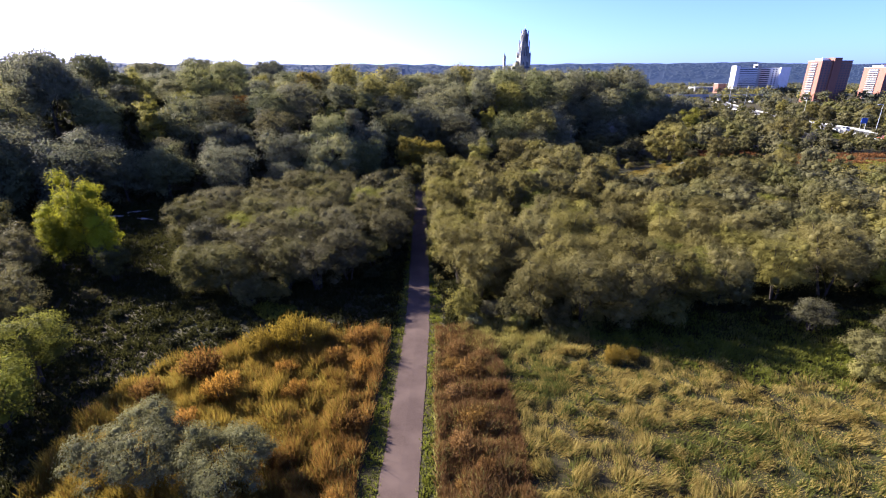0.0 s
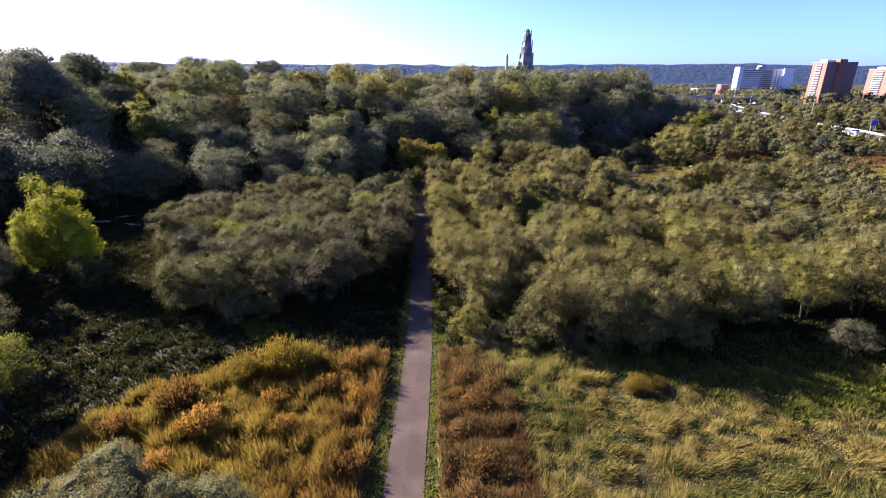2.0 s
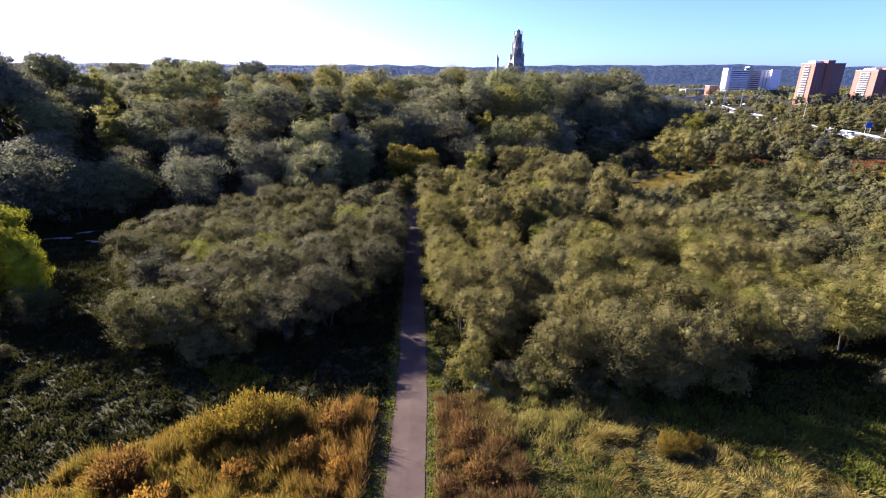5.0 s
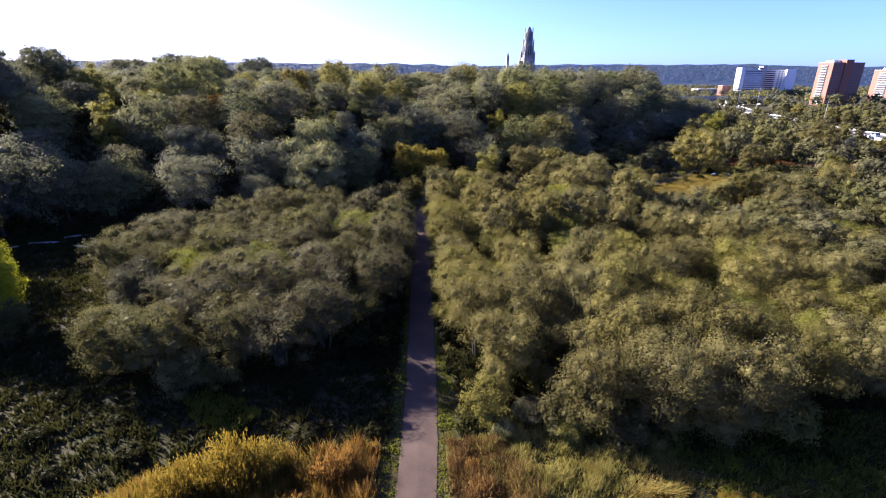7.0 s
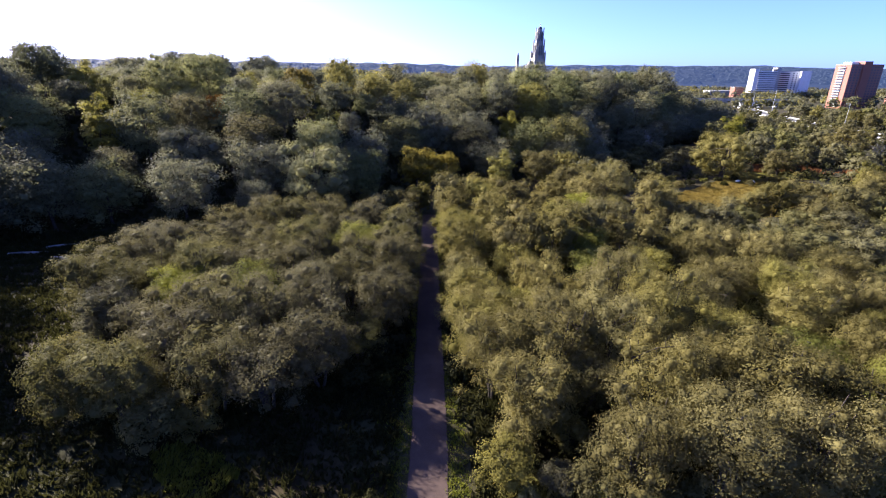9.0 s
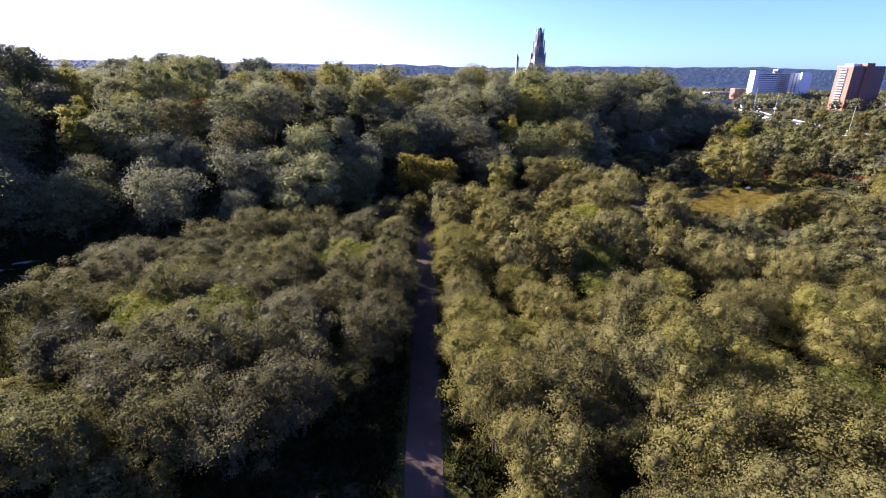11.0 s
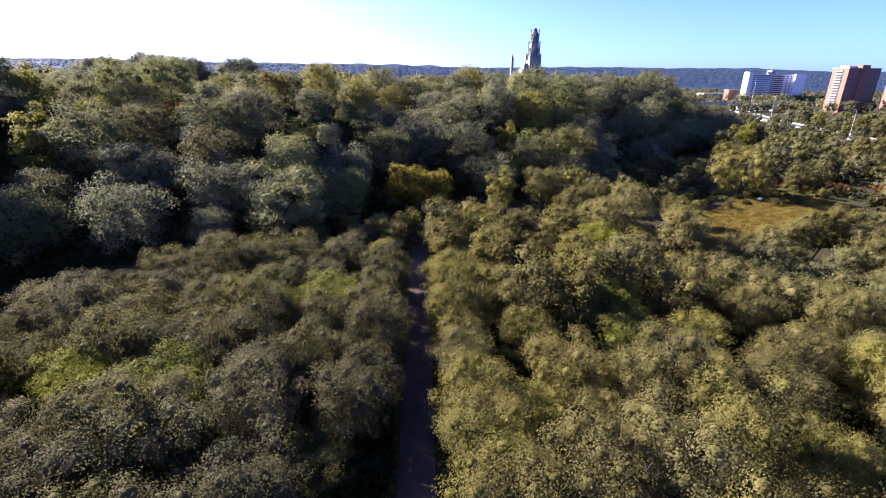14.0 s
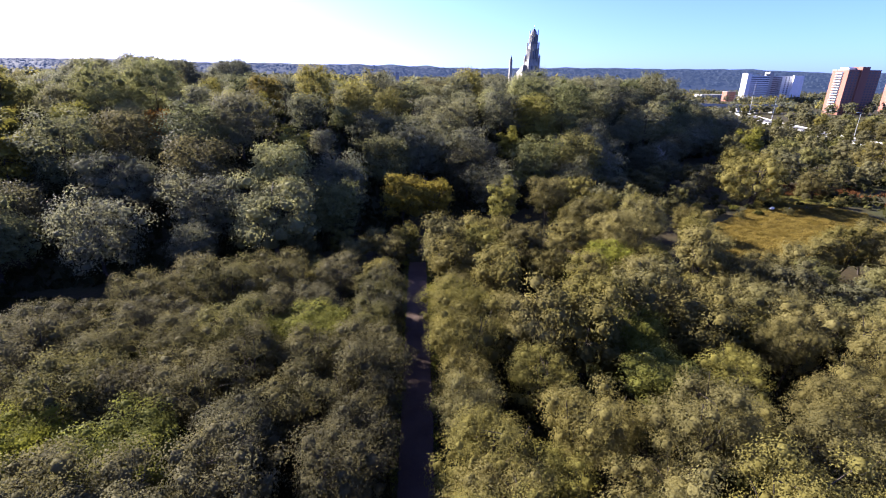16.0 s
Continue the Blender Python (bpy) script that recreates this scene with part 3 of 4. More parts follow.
# the tall front rank of the willows, and the lower rank before the clearing
for k, (x, y, s) in enumerate(((14.5, 51.5, 1.05), (20, 50.8, 1.14), (26, 51, 1.16), (32.5, 53, 1.12), (40, 55, 1.08), (49, 113.5, 0.74), (54.5, 114.5, 0.76), (60, 116, 0.86),
                               (65.5, 117.5, 1.0), (70.5, 119, 1.08), (76, 120, 1.1), (81.5, 119, 1.1), (87, 118, 1.15), (93, 120, 1.1), (98, 125, 1.05), (103, 131, 1.05), (109, 138, 1.05), (115, 146, 1.0))):
    put((near_protos if y < 60 else far_protos)[k % (6 if y < 60 else 4)], x, y, s, 67 * k, "willow thicket in the valley")
    taken.append((x, y, 5.0))
for x, y in scatter(LEFT, 4.6, 1, taken):
    pr = rnd.choice(sage_protos if rnd.random() < 0.95 else [fresh])
    low = 0.88 if x > -9.5 and y < 104 else 1.04 + 0.14 * smooth(1 - math.hypot(x + 22, y - 73) / 18)
    put(pr, x, y, rnd.uniform(0.85, 1.1) * low, rnd.uniform(0, 360), "thicket beside the trail", tall=rnd.uniform(0.9, 1.1))
for x, y in scatter(RIGHT, 5.1, 2, taken):
    pr = rnd.choice((near_protos if y < 90 and x < 62 else far_protos) if rnd.random() < 0.955 or (x < 24 and y < 76) else [fresh])
    if x > 62 - (y - 50) * 0.2 and rnd.random() < 0.7:
        pr = rnd.choice(dull_protos)
    edge = (0.2 if x > 12 else 0.14) if y < 58 else 0.0
    put(pr, x, y, rnd.uniform(0.75, 1.2) + edge, rnd.uniform(0, 360), "willow thicket in the valley", tall=rnd.uniform(0.78, 1.15))
for x, y in scatter([(-24, 113), (-5, 112), (2, 128), (36, 132), (30, 150), (-8, 144)], 5.6, 8, taken):
    if y > 132 and -18 < x < 24:
        continue
    put(rnd.choice(far_protos), x, y, rnd.uniform(0.6, 0.8), rnd.uniform(0, 360), "willow thicket in the valley")
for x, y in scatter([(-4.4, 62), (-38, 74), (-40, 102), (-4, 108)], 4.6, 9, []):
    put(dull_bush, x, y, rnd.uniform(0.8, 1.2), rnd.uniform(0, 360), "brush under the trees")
for poly, seed in (([(4.6, 53), (12, 49.5), (20, 49), (30, 51), (44, 53.5), (44, 57), (28, 54.5), (6, 58)], 51), ([(-18, 58), (-20, 56.5), (-31, 60), (-40, 70), (-36, 70), (-28, 64), (-20, 60)], 52)):
    for x, y in scatter(poly, 3.4, seed, []):
        put(olive_bush, x, y, rnd.uniform(0.6, 1.05), rnd.uniform(0, 360), "shrubs at the foot of the thickets")
for x, y in scatter([(-4.6, 64), (-3.4, 64), (-3.0, 108), (-4.2, 108)], 2.4, 53, []) + scatter([(1.2, 66), (2.6, 66), (3.0, 108), (2.0, 108)], 2.4, 54, []):
    put(dull_bush, x + (0.9 if x > 0 else -0.5), y, rnd.uniform(0.5, 0.85), rnd.uniform(0, 360), "brush under the trees")
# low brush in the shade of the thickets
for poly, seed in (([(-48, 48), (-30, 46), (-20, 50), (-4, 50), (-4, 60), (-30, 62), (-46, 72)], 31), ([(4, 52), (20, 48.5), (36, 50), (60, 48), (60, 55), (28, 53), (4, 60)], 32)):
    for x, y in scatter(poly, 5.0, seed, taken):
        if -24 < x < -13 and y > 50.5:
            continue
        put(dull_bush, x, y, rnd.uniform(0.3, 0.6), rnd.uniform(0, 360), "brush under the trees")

mid_protos = []
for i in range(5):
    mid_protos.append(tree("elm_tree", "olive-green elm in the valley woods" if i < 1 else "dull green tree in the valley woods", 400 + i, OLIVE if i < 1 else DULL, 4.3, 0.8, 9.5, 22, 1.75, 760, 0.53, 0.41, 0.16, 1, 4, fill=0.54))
for x, y in scatter([(62, 152), (80, 155), (100, 158), (118, 163), (124, 176), (104, 182), (74, 166)], 4.6, 55, []):
    put(rnd.choice((sage_bush, olive_bush, olive_bush, yellow_bush, dull_bush)), x, y, rnd.uniform(0.45, 0.9), rnd.uniform(0, 360), "shrubs about the clearing")
CLEARING = [(56, 140), (60, 128), (76, 125), (98, 135), (110, 147), (114, 160), (108, 170), (95, 172), (78, 158)]
RIGHT_FAR = [(90, 108), (85, 75), (75, 48), (95, 40), (112, 75), (124, 110), (128, 150), (121, 156), (107, 144), (98, 132)]
for x, y in scatter(RIGHT_FAR, 7.4, 3, taken):
    put(rnd.choice((mid_protos[0], mid_protos[3], mid_protos[4], mid_protos[3])), x, y, rnd.uniform(0.8, 1.15), rnd.uniform(0, 360), "valley woods")

# ---- hillside trees ----
hill_protos, hill_far = [], []
for i, (mat, nm, lb) in enumerate(((OAK, "oak_tree", "grey-green oak on the wooded hillside"), (OAK, "oak_tree", "grey-green oak on the wooded hillside"),
                                  (MAPLE, "maple_tree", "yellowing green maple on the wooded hillside"), (DARK, "ash_tree", "dark green ash tree on the wooded hillside"),
                                  (SAGE, "oak_tree", "pale grey-green oak on the wooded hillside"), (DARK, "ash_tree", "dark green ash tree on the wooded hillside"))):
    hill_protos.append(tree(nm, lb, 500 + i, mat, 6.7, 0.6, 15.0, 60, 2.15, 10500, 0.32, 0.24, 0.25, 1, 6, fill=0.3, dome=0.4))
    hill_far.append(tree(nm, lb, 540 + i, mat, 6.7, 0.6, 15.0, 44, 2.4, 6000, 0.46, 0.35, 0.25, 1, 3, fill=0.27, dome=0.4))
gold_tree = tree("maple_tree", "golden yellow maple at the foot of the hill", 520, GOLD, 4.8, 1.0, 11.5, 40, 1.5, 4800, 0.4, 0.3, 0.2, 1, 8)
orange_tree = tree("maple_tree", "orange-leaved maple on the hillside", 521, ORANGE, 4.4, 2.0, 12.5, 34, 1.6, 3400, 0.45, 0.34, 0.2, 1, 8)
bright_tree = tree("poplar_tree", "yellow-green poplar on the hillside", 522, LIME, 4.4, 1.5, 12.5, 36, 1.5, 3800, 0.42, 0.32, 0.2, 1, 8)
big_willow = tree("willow_tree", "broad old olive-green willow with a billowing crown", 524, OLIVE, 9.6, 0.4, 16.0, 52, 2.5, 9500, 0.33, 0.24, 0.4, 2, 12, 1, fill=0.5, dome=0.6)
grand_oak = tree("oak_tree", "very broad pale grey-green oak at the foot of the hill", 525, OAK, 9.4, 0.5, 16.5, 54, 2.5, 13000, 0.29, 0.22, 0.4, 1, 14, 1, fill=0.5, dome=0.45)
bare_tree = tree("bare_tree", "leafless pale grey tree", 523, OAK, 3.2, 3.0, 10.0, 34, 1.2, 0, 0.5, 0.3, 0.14, 3, 30, 9, PALE_BARK)
for pr, x, y, s, t in ((gold_tree, -3.5, 148, 1.18, 0), (gold_tree, 3.5, 151, 1.0, 90), (bright_tree, 18, 148, 0.9, 0), (bright_tree, -93, 163, 1.0, 40),
                       (grand_oak, -25, 127.5, 1.02, 0), (grand_oak, -54, 135, 0.92, 90), (hill_protos[4], -41, 139, 1.15, 200), (hill_protos[1], -36, 122, 0.65, 30), (hill_protos[4], -60, 150, 1.0, 300), (bright_tree, -38, 167, 0.9, 20), (bright_tree, -27.5, 153, 0.9, 70), (orange_tree, -57, 158, 0.85, 30), (bright_tree, -75, 138, 1.1, 100), (hill_protos[1], -66, 176, 1.2, 10), (hill_protos[0], -73, 167, 1.15, 80), (big_willow, 89, 169, 1.0, 0), (big_willow, 160, 206, 0.95, 60), (big_willow, 113, 176, 0.6, 140), (fresh, 23, 169, 1.0, 10), (hill_protos[4], 97, 228, 1.0, 0),
                       (hill_protos[4], 12, 166, 1.1, 60), (bare_tree, 41, 187, 1.0, 0), (bare_tree, 82, 208, 1.1, 40), (bare_tree, 3, 158, 0.9, 10), (bare_tree, 60, 196, 0.9, 70),
                       (near_protos[1], 28.5, 149, 1.35, 0), (near_protos[0], 34, 121.5, 1.32, 90), (near_protos[3], 40.5, 130, 1.38, 200), (near_protos[4], 33, 137, 1.2, 140), (near_protos[2], 45, 139, 1.15, 20), (near_protos[5], 38, 144, 1.1, 70), (near_protos[1], 44.5, 115.5, 1.0, 30), (near_protos[2], 49, 122, 0.95, 210), (near_protos[3], 52, 131, 0.95, 330), (near_protos[4], 56, 141, 0.9, 50), (far_protos[0], 101, 195, 1.45, 0), (far_protos[2], 108, 197, 1.2, 100), (gold_tree, 163, 212, 0.95, 0),
                       (bare_tree, 160, 203, 0.8, 0), (bare_tree, 166, 202, 0.8, 100), (bare_tree, 171, 204, 0.8, 200), (mid_protos[0], 38, 159, 1.15, 10), (mid_protos[1], 42, 154, 1.0, 100), (bright_tree, 30, 160, 0.5, 0)):
    put(pr, x, y, s, t)
    taken.append((x, y, 16 if pr in (gold_tree, grand_oak, big_willow) else 8))
# the tallest crowns, which stand clear of the wood against the sky
tall_oak = tree("oak_tree", "tall dark oak rising above the wooded hillside", 561, DARK, 8.6, 3.0, 17.0, 64, 2.6, 13500, 0.42, 0.32, 0.34, 1, 12, fill=0.34, dome=0.5)
for pr, x, y, top, wide, turn in ((tall_oak, -101, 138, 35.6, 1.05, 0), (tall_oak, -106, 166, 35.8, 0.95, 130), (tall_oak, -112, 149, 35.2, 1.1, 250), (tall_oak, -165, 313, 37.0, 1.5, 60), (tall_oak, -109, 250, 37.4, 1.25, 210),
                                  (tall_oak, -92, 246, 36.0, 1.1, 300), (tall_oak, -84, 283, 37.2, 1.2, 20), (hill_protos[2], -28.8, 188, 34.4, 0.92, 200)):
    put(pr, x, y, wide, turn, tall=(top - ground_z(x, y)) / wide / (14.6 if pr is tall_oak else 13.2))
    taken.append((x, y, 9))
# dark-leaved ash only: shade at the hill's toe put into the leaf colour
for x, y, s in ((-78, 106, 1.25), (-88, 99, 1.3), (-98, 92, 1.3), (-70, 112, 1.1), (-108, 100, 1.4), (-92, 110, 1.35), (-118, 86, 1.35), (-104, 112, 1.35), (-80, 118, 1.2), (-128, 96, 1.4), (-62, 116, 1.0)):
    put(hill_protos[3 if rnd.random() < 0.5 else 5], x, y, s, rnd.uniform(0, 360), "hillside wood")
    taken.append((x, y, 7))
hill = [(-225, 100)] + [(x, toe_y(x) + 2) for x in (-150, -100, -60, -20, 10, 40, 80, 112, 145)] + [(152, 312), (125, 290), (60, 260), (-60, 245), (-150, 272), (-245, 262)]
for x, y in scatter(hill, 9.4, 5, taken):
    r = rnd.random()
    pr = hill_protos[0] if r < 0.22 else hill_protos[1] if r < 0.42 else hill_protos[2] if r < 0.57 else hill_protos[4] if r < 0.68 else hill_protos[3] if r < 0.83 else hill_protos[5]
    # more dark ash here: the spur's shaded side put into the leaf colour
    if x > 45:
        pr = hill_protos[rnd.choice((0, 3, 5, 3))]
    elif rnd.random() < 0.06:
        pr = rnd.choice((bright_tree, bright_tree, gold_tree))
    if y > toe_y(x) + 48 and pr in hill_protos:
        pr = hill_far[hill_protos.index(pr)]
    low = (0.68 if x < -20 else 0.8) if pr in hill_far else 1.0
    # trees kept short toward the sun, so light reaches the gold maples
    run = (-x - 3.5) / 0.857
    sun_gap = 0.55 if 5 < run < 40 and abs(y - 149 - 0.515 * run) < 7 else 1.0
    put(pr, x, y, rnd.uniform(0.82, 1.3) * sun_gap * low, rnd.uniform(0, 360), "hillside wood")
for x, y in scatter([(44, 153), (62, 152), (78, 170), (92, 184), (100, 190), (88, 202), (70, 192), (45, 166)], 7.5, 12, taken):
    put(rnd.choice(dull_protos + mid_protos[3:]), x, y, rnd.uniform(0.7, 1.0), rnd.uniform(0, 360), "valley woods")
# woods along the valley towards the highway
ROAD_LINE = ((222, 190), (226, 222), (243, 273), (255, 330), (268, 366), (294, 446), (345, 560))


def road_x(y):
    for (x0, y0), (x1, y1) in zip(ROAD_LINE, ROAD_LINE[1:]):
        if y <= y1:
            return x0 + (x1 - x0) * (y - y0) / (y1 - y0)
    return ROAD_LINE[-1][0] + (y - ROAD_LINE[-1][1]) * 0.45


VALLEY = [(112, 215), (120, 190), (180, 192), (205, 180), (205, 120), (240, 120), (420, 300), (420, 420), (150, 420)]
for x, y in scatter(VALLEY, 11.0, 6, taken):
    d = x - road_x(y)
    if -9 < d < 10 or (-20 < d < 0 and rnd.random() < 0.25) or inside(CLEARING, x, y):
        continue
    r = rnd.random()
    pr = mid_protos[3] if r < 0.3 else mid_protos[4] if r < 0.55 else mid_protos[1] if r < 0.8 else far_protos[1] if r < 0.95 else bright_tree if r < 0.98 else gold_tree
    # the dark mix carries the spur's shade on in leaf colour
    if x < 165 and y > toe_y(x):
        pr = hill_far[rnd.choice((0, 3, 5, 3))]
    low = 0.6 if -60 < d < 0 else 1.0
    put(pr, x, y, rnd.uniform(0.85, 1.4) * low, rnd.uniform(0, 360), "woods along the highway")


for k in range(20):
    put(mid_protos[2 + k % 3], 122 + 4.2 * k, 187 + 6 * (k % 2) + k % 3, 0.5 + 0.12 * (k % 4), 70 * k, "woods along the highway")
for k, y in enumerate((262, 270, 284, 293, 301, 310, 318, 327, 336, 345, 372, 386, 398, 430, 470)):
    put(mid_protos[3 + k % 2], road_x(y) - 12 - 3 * (k % 3), y, 0.75 + 0.1 * (k % 4), 50 * k, "woods along the highway")


# ---- far woods ----
def far_woods(name, label, places, mat, seed, leaves=60, size=1.6, lumps=9):
    rng = np.random.default_rng(seed)
    pieces, turned = [], []
    for x, y, r, h in places:
        p, nrm, c, sizes, soft = crown_points(rng, r, h * 0.05, h, lumps if y < 600 else 6, r * 0.55, leaves if y > 330 else leaves * 3, 1.0, 0.2)
        c[:, 2] = np.minimum(c[:, 2], h * 0.82)
        off = np.array([x, y, ground_z(x, y)])
        pieces.append(dense_hearts(rng, c + off, sizes))
        turned += [unit(pieces[-1][0] - np.repeat(c + off, len(HEART_V), axis=0)), np.repeat(soft, 3, axis=0)]
        pieces.append(leaf_quads(rng, p + off, nrm, size * r / 4, size * 0.7 * r / 4, soft))
    v, f = joined(pieces)
    tagged(link_mesh(name, rounded(np_mesh(name, v, f), np.concatenate(turned)), mat), label, "woods", kind="stuff")


rnd2 = random.Random(9)
woods = {0: [], 1: [], 2: []}
for _ in range(2600):
    y = 230 + 1500 * rnd2.random() ** 1.5
    x = rnd2.uniform(-1.05, 1.2) * y
    if (-340 < x < -60 and y < 300) or (-195 < x < 120 and y < 262) or (118 < x < 430 and y < 425) or (x > 118 and abs(x - road_x(y)) < 24 and y < 600):
        continue
    if abs(x + 12) < 9 and y < 345:
        continue
    if (x > 250 and abs(y - 580) < 28 and x < 420) or (420 < x < 640 and 520 < y < 640 and abs(x * 0.8 - y + 200) < 45) or (0.15 * y < x < 0.27 * y and 380 < y < 480):
        continue
    tall = rnd2.uniform(8, 12.5) if x < 118 else rnd2.uniform(5, 11)
    woods[rnd2.choice((0, 0, 0, 0, 0, 1, 1, 1, 1, 2))].append((x, y, rnd2.uniform(4, 6.5) * (1 + y / 1500), tall))
for k in range(26):
    woods[k % 3].append((438 + 8.5 * k, 556 + 5 * (k % 3) + 1.2 * k, 5.5 + k % 2, 13.0 + (k * 7) % 6))
for k in range(12):
    woods[k % 3].append((338 + 6.5 * k, 566 + 4 * (k % 2), 5.5 + k % 2, 9.5 + (k * 3) % 4))
for k in range(30):
    woods[(k * 5) % 3].append((498 + 6.4 * k, 792 + 2.1 * k + 9 * (k % 2), 7.0 + k % 3, 10.0 + (k * 5) % 6))
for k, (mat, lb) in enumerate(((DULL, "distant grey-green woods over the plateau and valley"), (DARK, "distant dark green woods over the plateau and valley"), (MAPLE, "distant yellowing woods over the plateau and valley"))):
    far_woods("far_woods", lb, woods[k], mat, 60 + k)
scrub = []
for _ in range(1500):
    x, y = rnd2.uniform(60, 430), rnd2.uniform(120, 430)
    if (inside(VALLEY, x, y) or (62 < x < 125 and 150 < y < 215) or (118 < x < 205 and 180 < y < 200)) and not inside(CLEARING, x, y) and abs(x - road_x(y)) > 9 and not (128 < x < 190 and 162 < y < 182):
        scrub.append((x, y, rnd2.uniform(1.8, 3.2), rnd2.uniform(1.5, 3.5)))
far_woods("scrub", "low mixed scrub over the valley floor", scrub, BRUSHY, 64, 14, lumps=5)

drop(near_protos + far_protos + dull_protos + sage_protos + mid_protos + hill_protos + hill_far + [fresh, yellowing, silver, gold_tree, orange_tree, bright_tree, bare_tree, big_willow, grand_oak, tall_oak, gold_bush, amber_bush, sage_bush, yellow_bush, dull_bush, russet_bush, olive_bush])


# ---- buildings ----
def windows_on(root, wall, x0, x1, z0, z1, y, cols, rows, w, h, balcony=0.0, axis="y", sign=-1):
    """A grid of recessed panes on one face of a block; each window is an object on shared meshes."""
    pane_me = None
    for r in range(rows):
        for c in range(cols):
            u = x0 + (x1 - x0) * (c + 0.5) / cols
            z = z0 + (z1 - z0) * (r + 0.45) / rows
            if pane_me is None:
                bm = bmesh.new()
                box(bm, -w / 2, w / 2, -0.06, 0.06, -h / 2, h / 2)
                pane_me = bpy.data.meshes.new("window")
                bm.to_mesh(pane_me)
                bm.free()
                pane_me.materials.append(GLASS)
            ob = new("window", pane_me)
            ob.parent = root
            ob.matrix_basis = pose(u, y, z) if axis == "y" else pose(y, u, z, 0, 0, 90)


def balconies_on(root, x0, x1, z0, z1, y, rows, depth, mat, axis="y", sign=-1):
    bm = bmesh.new()
    box(bm, x0, x1, 0, sign * depth, 0, 0.2)
    box(bm, x0, x1, sign * (depth - 0.12), sign * depth, 0.2, 1.1)
    bmesh.ops.recalc_face_normals(bm, faces=bm.faces)
    me = bpy.data.meshes.new("balcony")
    bm.to_mesh(me)
    bm.free()
    me.materials.append(mat)
    for r in range(rows):
        ob = new("balcony", me)
        ob.parent = root
        ob.matrix_basis = pose(0, y, z0 + (z1 - z0) * r / rows) if axis == "y" else pose(y, 0, z0 + (z1 - z0) * r / rows, 0, 0, 90)


def block(name, parent, mat, *dims):
    bm = bmesh.new()
    box(bm, *dims)
    return part(name, bm, mat, parent)


def apartment_tower(label, x, y, turn, width, depth, height, storeys, wall_mat, core=True):
    root = tagged(new("apartment_building"), label, "building")
    root.matrix_basis = pose(x, y, 0, 0, 0, turn)
    block("wall", root, wall_mat, 0, width, 0, depth, 0, height)
    block("roof", root, CONCRETE, -0.3, width + 0.3, -0.3, depth + 0.3, height, height + 0.6)
    if core:
        block("stair_core", root, wall_mat, width * 0.36, width * 0.6, -1.6, depth * 0.6, 0, height + 3.5)
        block("plant_room", root, WHITE, width * 0.12, width * 0.36, depth * 0.3, depth * 0.8, height + 0.6, height + 3.0)
    # west face: a stack of balconies between brick piers, windows beside it
    windows_on(root, None, depth * 0.3, depth * 0.72, 1, height - 1, -0.02, 2, storeys, depth * 0.2, 1.9, axis="x")
    balconies_on(root, depth * 0.3, depth * 0.72, 1.2, height - 1.8 + 1, 0, storeys, 1.3, CONCRETE, axis="x", sign=1)
    windows_on(root, None, 0.5, width * 0.34, 1, height - 1, -0.02, 3, storeys, 1.8, 1.5)
    windows_on(root, None, width * 0.62, width - 0.5, 1, height - 1, -0.02, 4, storeys, 1.8, 1.5)
    return root


apartment_tower("orange-brick apartment tower with stacked balconies on its sunlit face", 470, 580, 0, 37, 22, 47.0, 16, BRICK)
apartment_tower("lower orange-brick apartment tower with stacked balconies", 604, 636, 0, 36, 34, 41.0, 14, BRICK)

root = tagged(new("apartment_building"), "white apartment slab with blue-grey glazing and a bright end wall", "building")
root.matrix_basis = pose(545, 860, 0)
block("end_wall", root, WHITE, 0, 7, 0, 14, 0, 47)
block("wall", root, WHITE, 7, 40, 2, 14, 0, 44)
block("roof", root, CONCRETE, -0.3, 40.3, 1.7, 14.3, 47, 47.5)
block("lift_tower", root, CONCRETE, 40, 47, 4, 16, 0, 50)
for i in range(14):
    block("glazing", root, GLASS, 7.4, 39.6, 1.8, 2.1, 1.6 + i * 3.0, 3.4 + i * 3.0)
windows_on(root, None, 1, 13, 1, 46, -0.02, 3, 14, 2.4, 1.6, axis="x")
wing = tagged(new("apartment_building"), "white apartment wing with banded balconies and a blank sunlit panel", "building")
wing.matrix_basis = pose(588, 876, 0, 0, 0, -28)
block("wall", wing, WHITE, 0, 52, 0, 14, 0, 44)
block("roof", wing, CONCRETE, -0.3, 52.3, -0.3, 14.3, 44, 44.6)
for i in range(13):
    block("glazing", wing, GLASS, 1.5, 24, -0.06, 0.1, 1.8 + i * 3.2, 3.6 + i * 3.2)
windows_on(wing, None, 27, 36, 1, 43, -0.02, 2, 13, 2.2, 1.7)
block("end_wall", wing, WHITE, 38, 52, -12, -0.05, 0, 45)
for i in range(13):
    block("balcony", wing, WHITE, 1.5, 24, -1.6, -0.1, 1.0 + i * 3.2, 1.9 + i * 3.2)
    block("balcony", root, WHITE, 7.4, 39.6, 0.2, 1.75, 0.7 + i * 3.2, 1.6 + i * 3.2)

# low sheds and a red house far off
for x, y, w, d, h, mat, nm, lb in ((560, 1010, 75, 25, 9, CONCRETE, "warehouse", "long low pale warehouse with a flat roof"), (560, 930, 16, 14, 17, BRICK, "house", "small orange-brick block beside white flats")):
    root = tagged(new(nm), lb, "building")
    root.matrix_basis = pose(x, y, 0)
    block("wall", root, mat, 0, w, 0, d, 0, h)
    block("roof", root, CONCRETE, -0.4, w + 0.4, -0.4, d + 0.4, h, h + 0.5)
    windows_on(root, None, 1, w - 1, 1, h, -0.02, max(3, int(w / 6)), max(1, int(h / 4)), 2.5, 1.5)


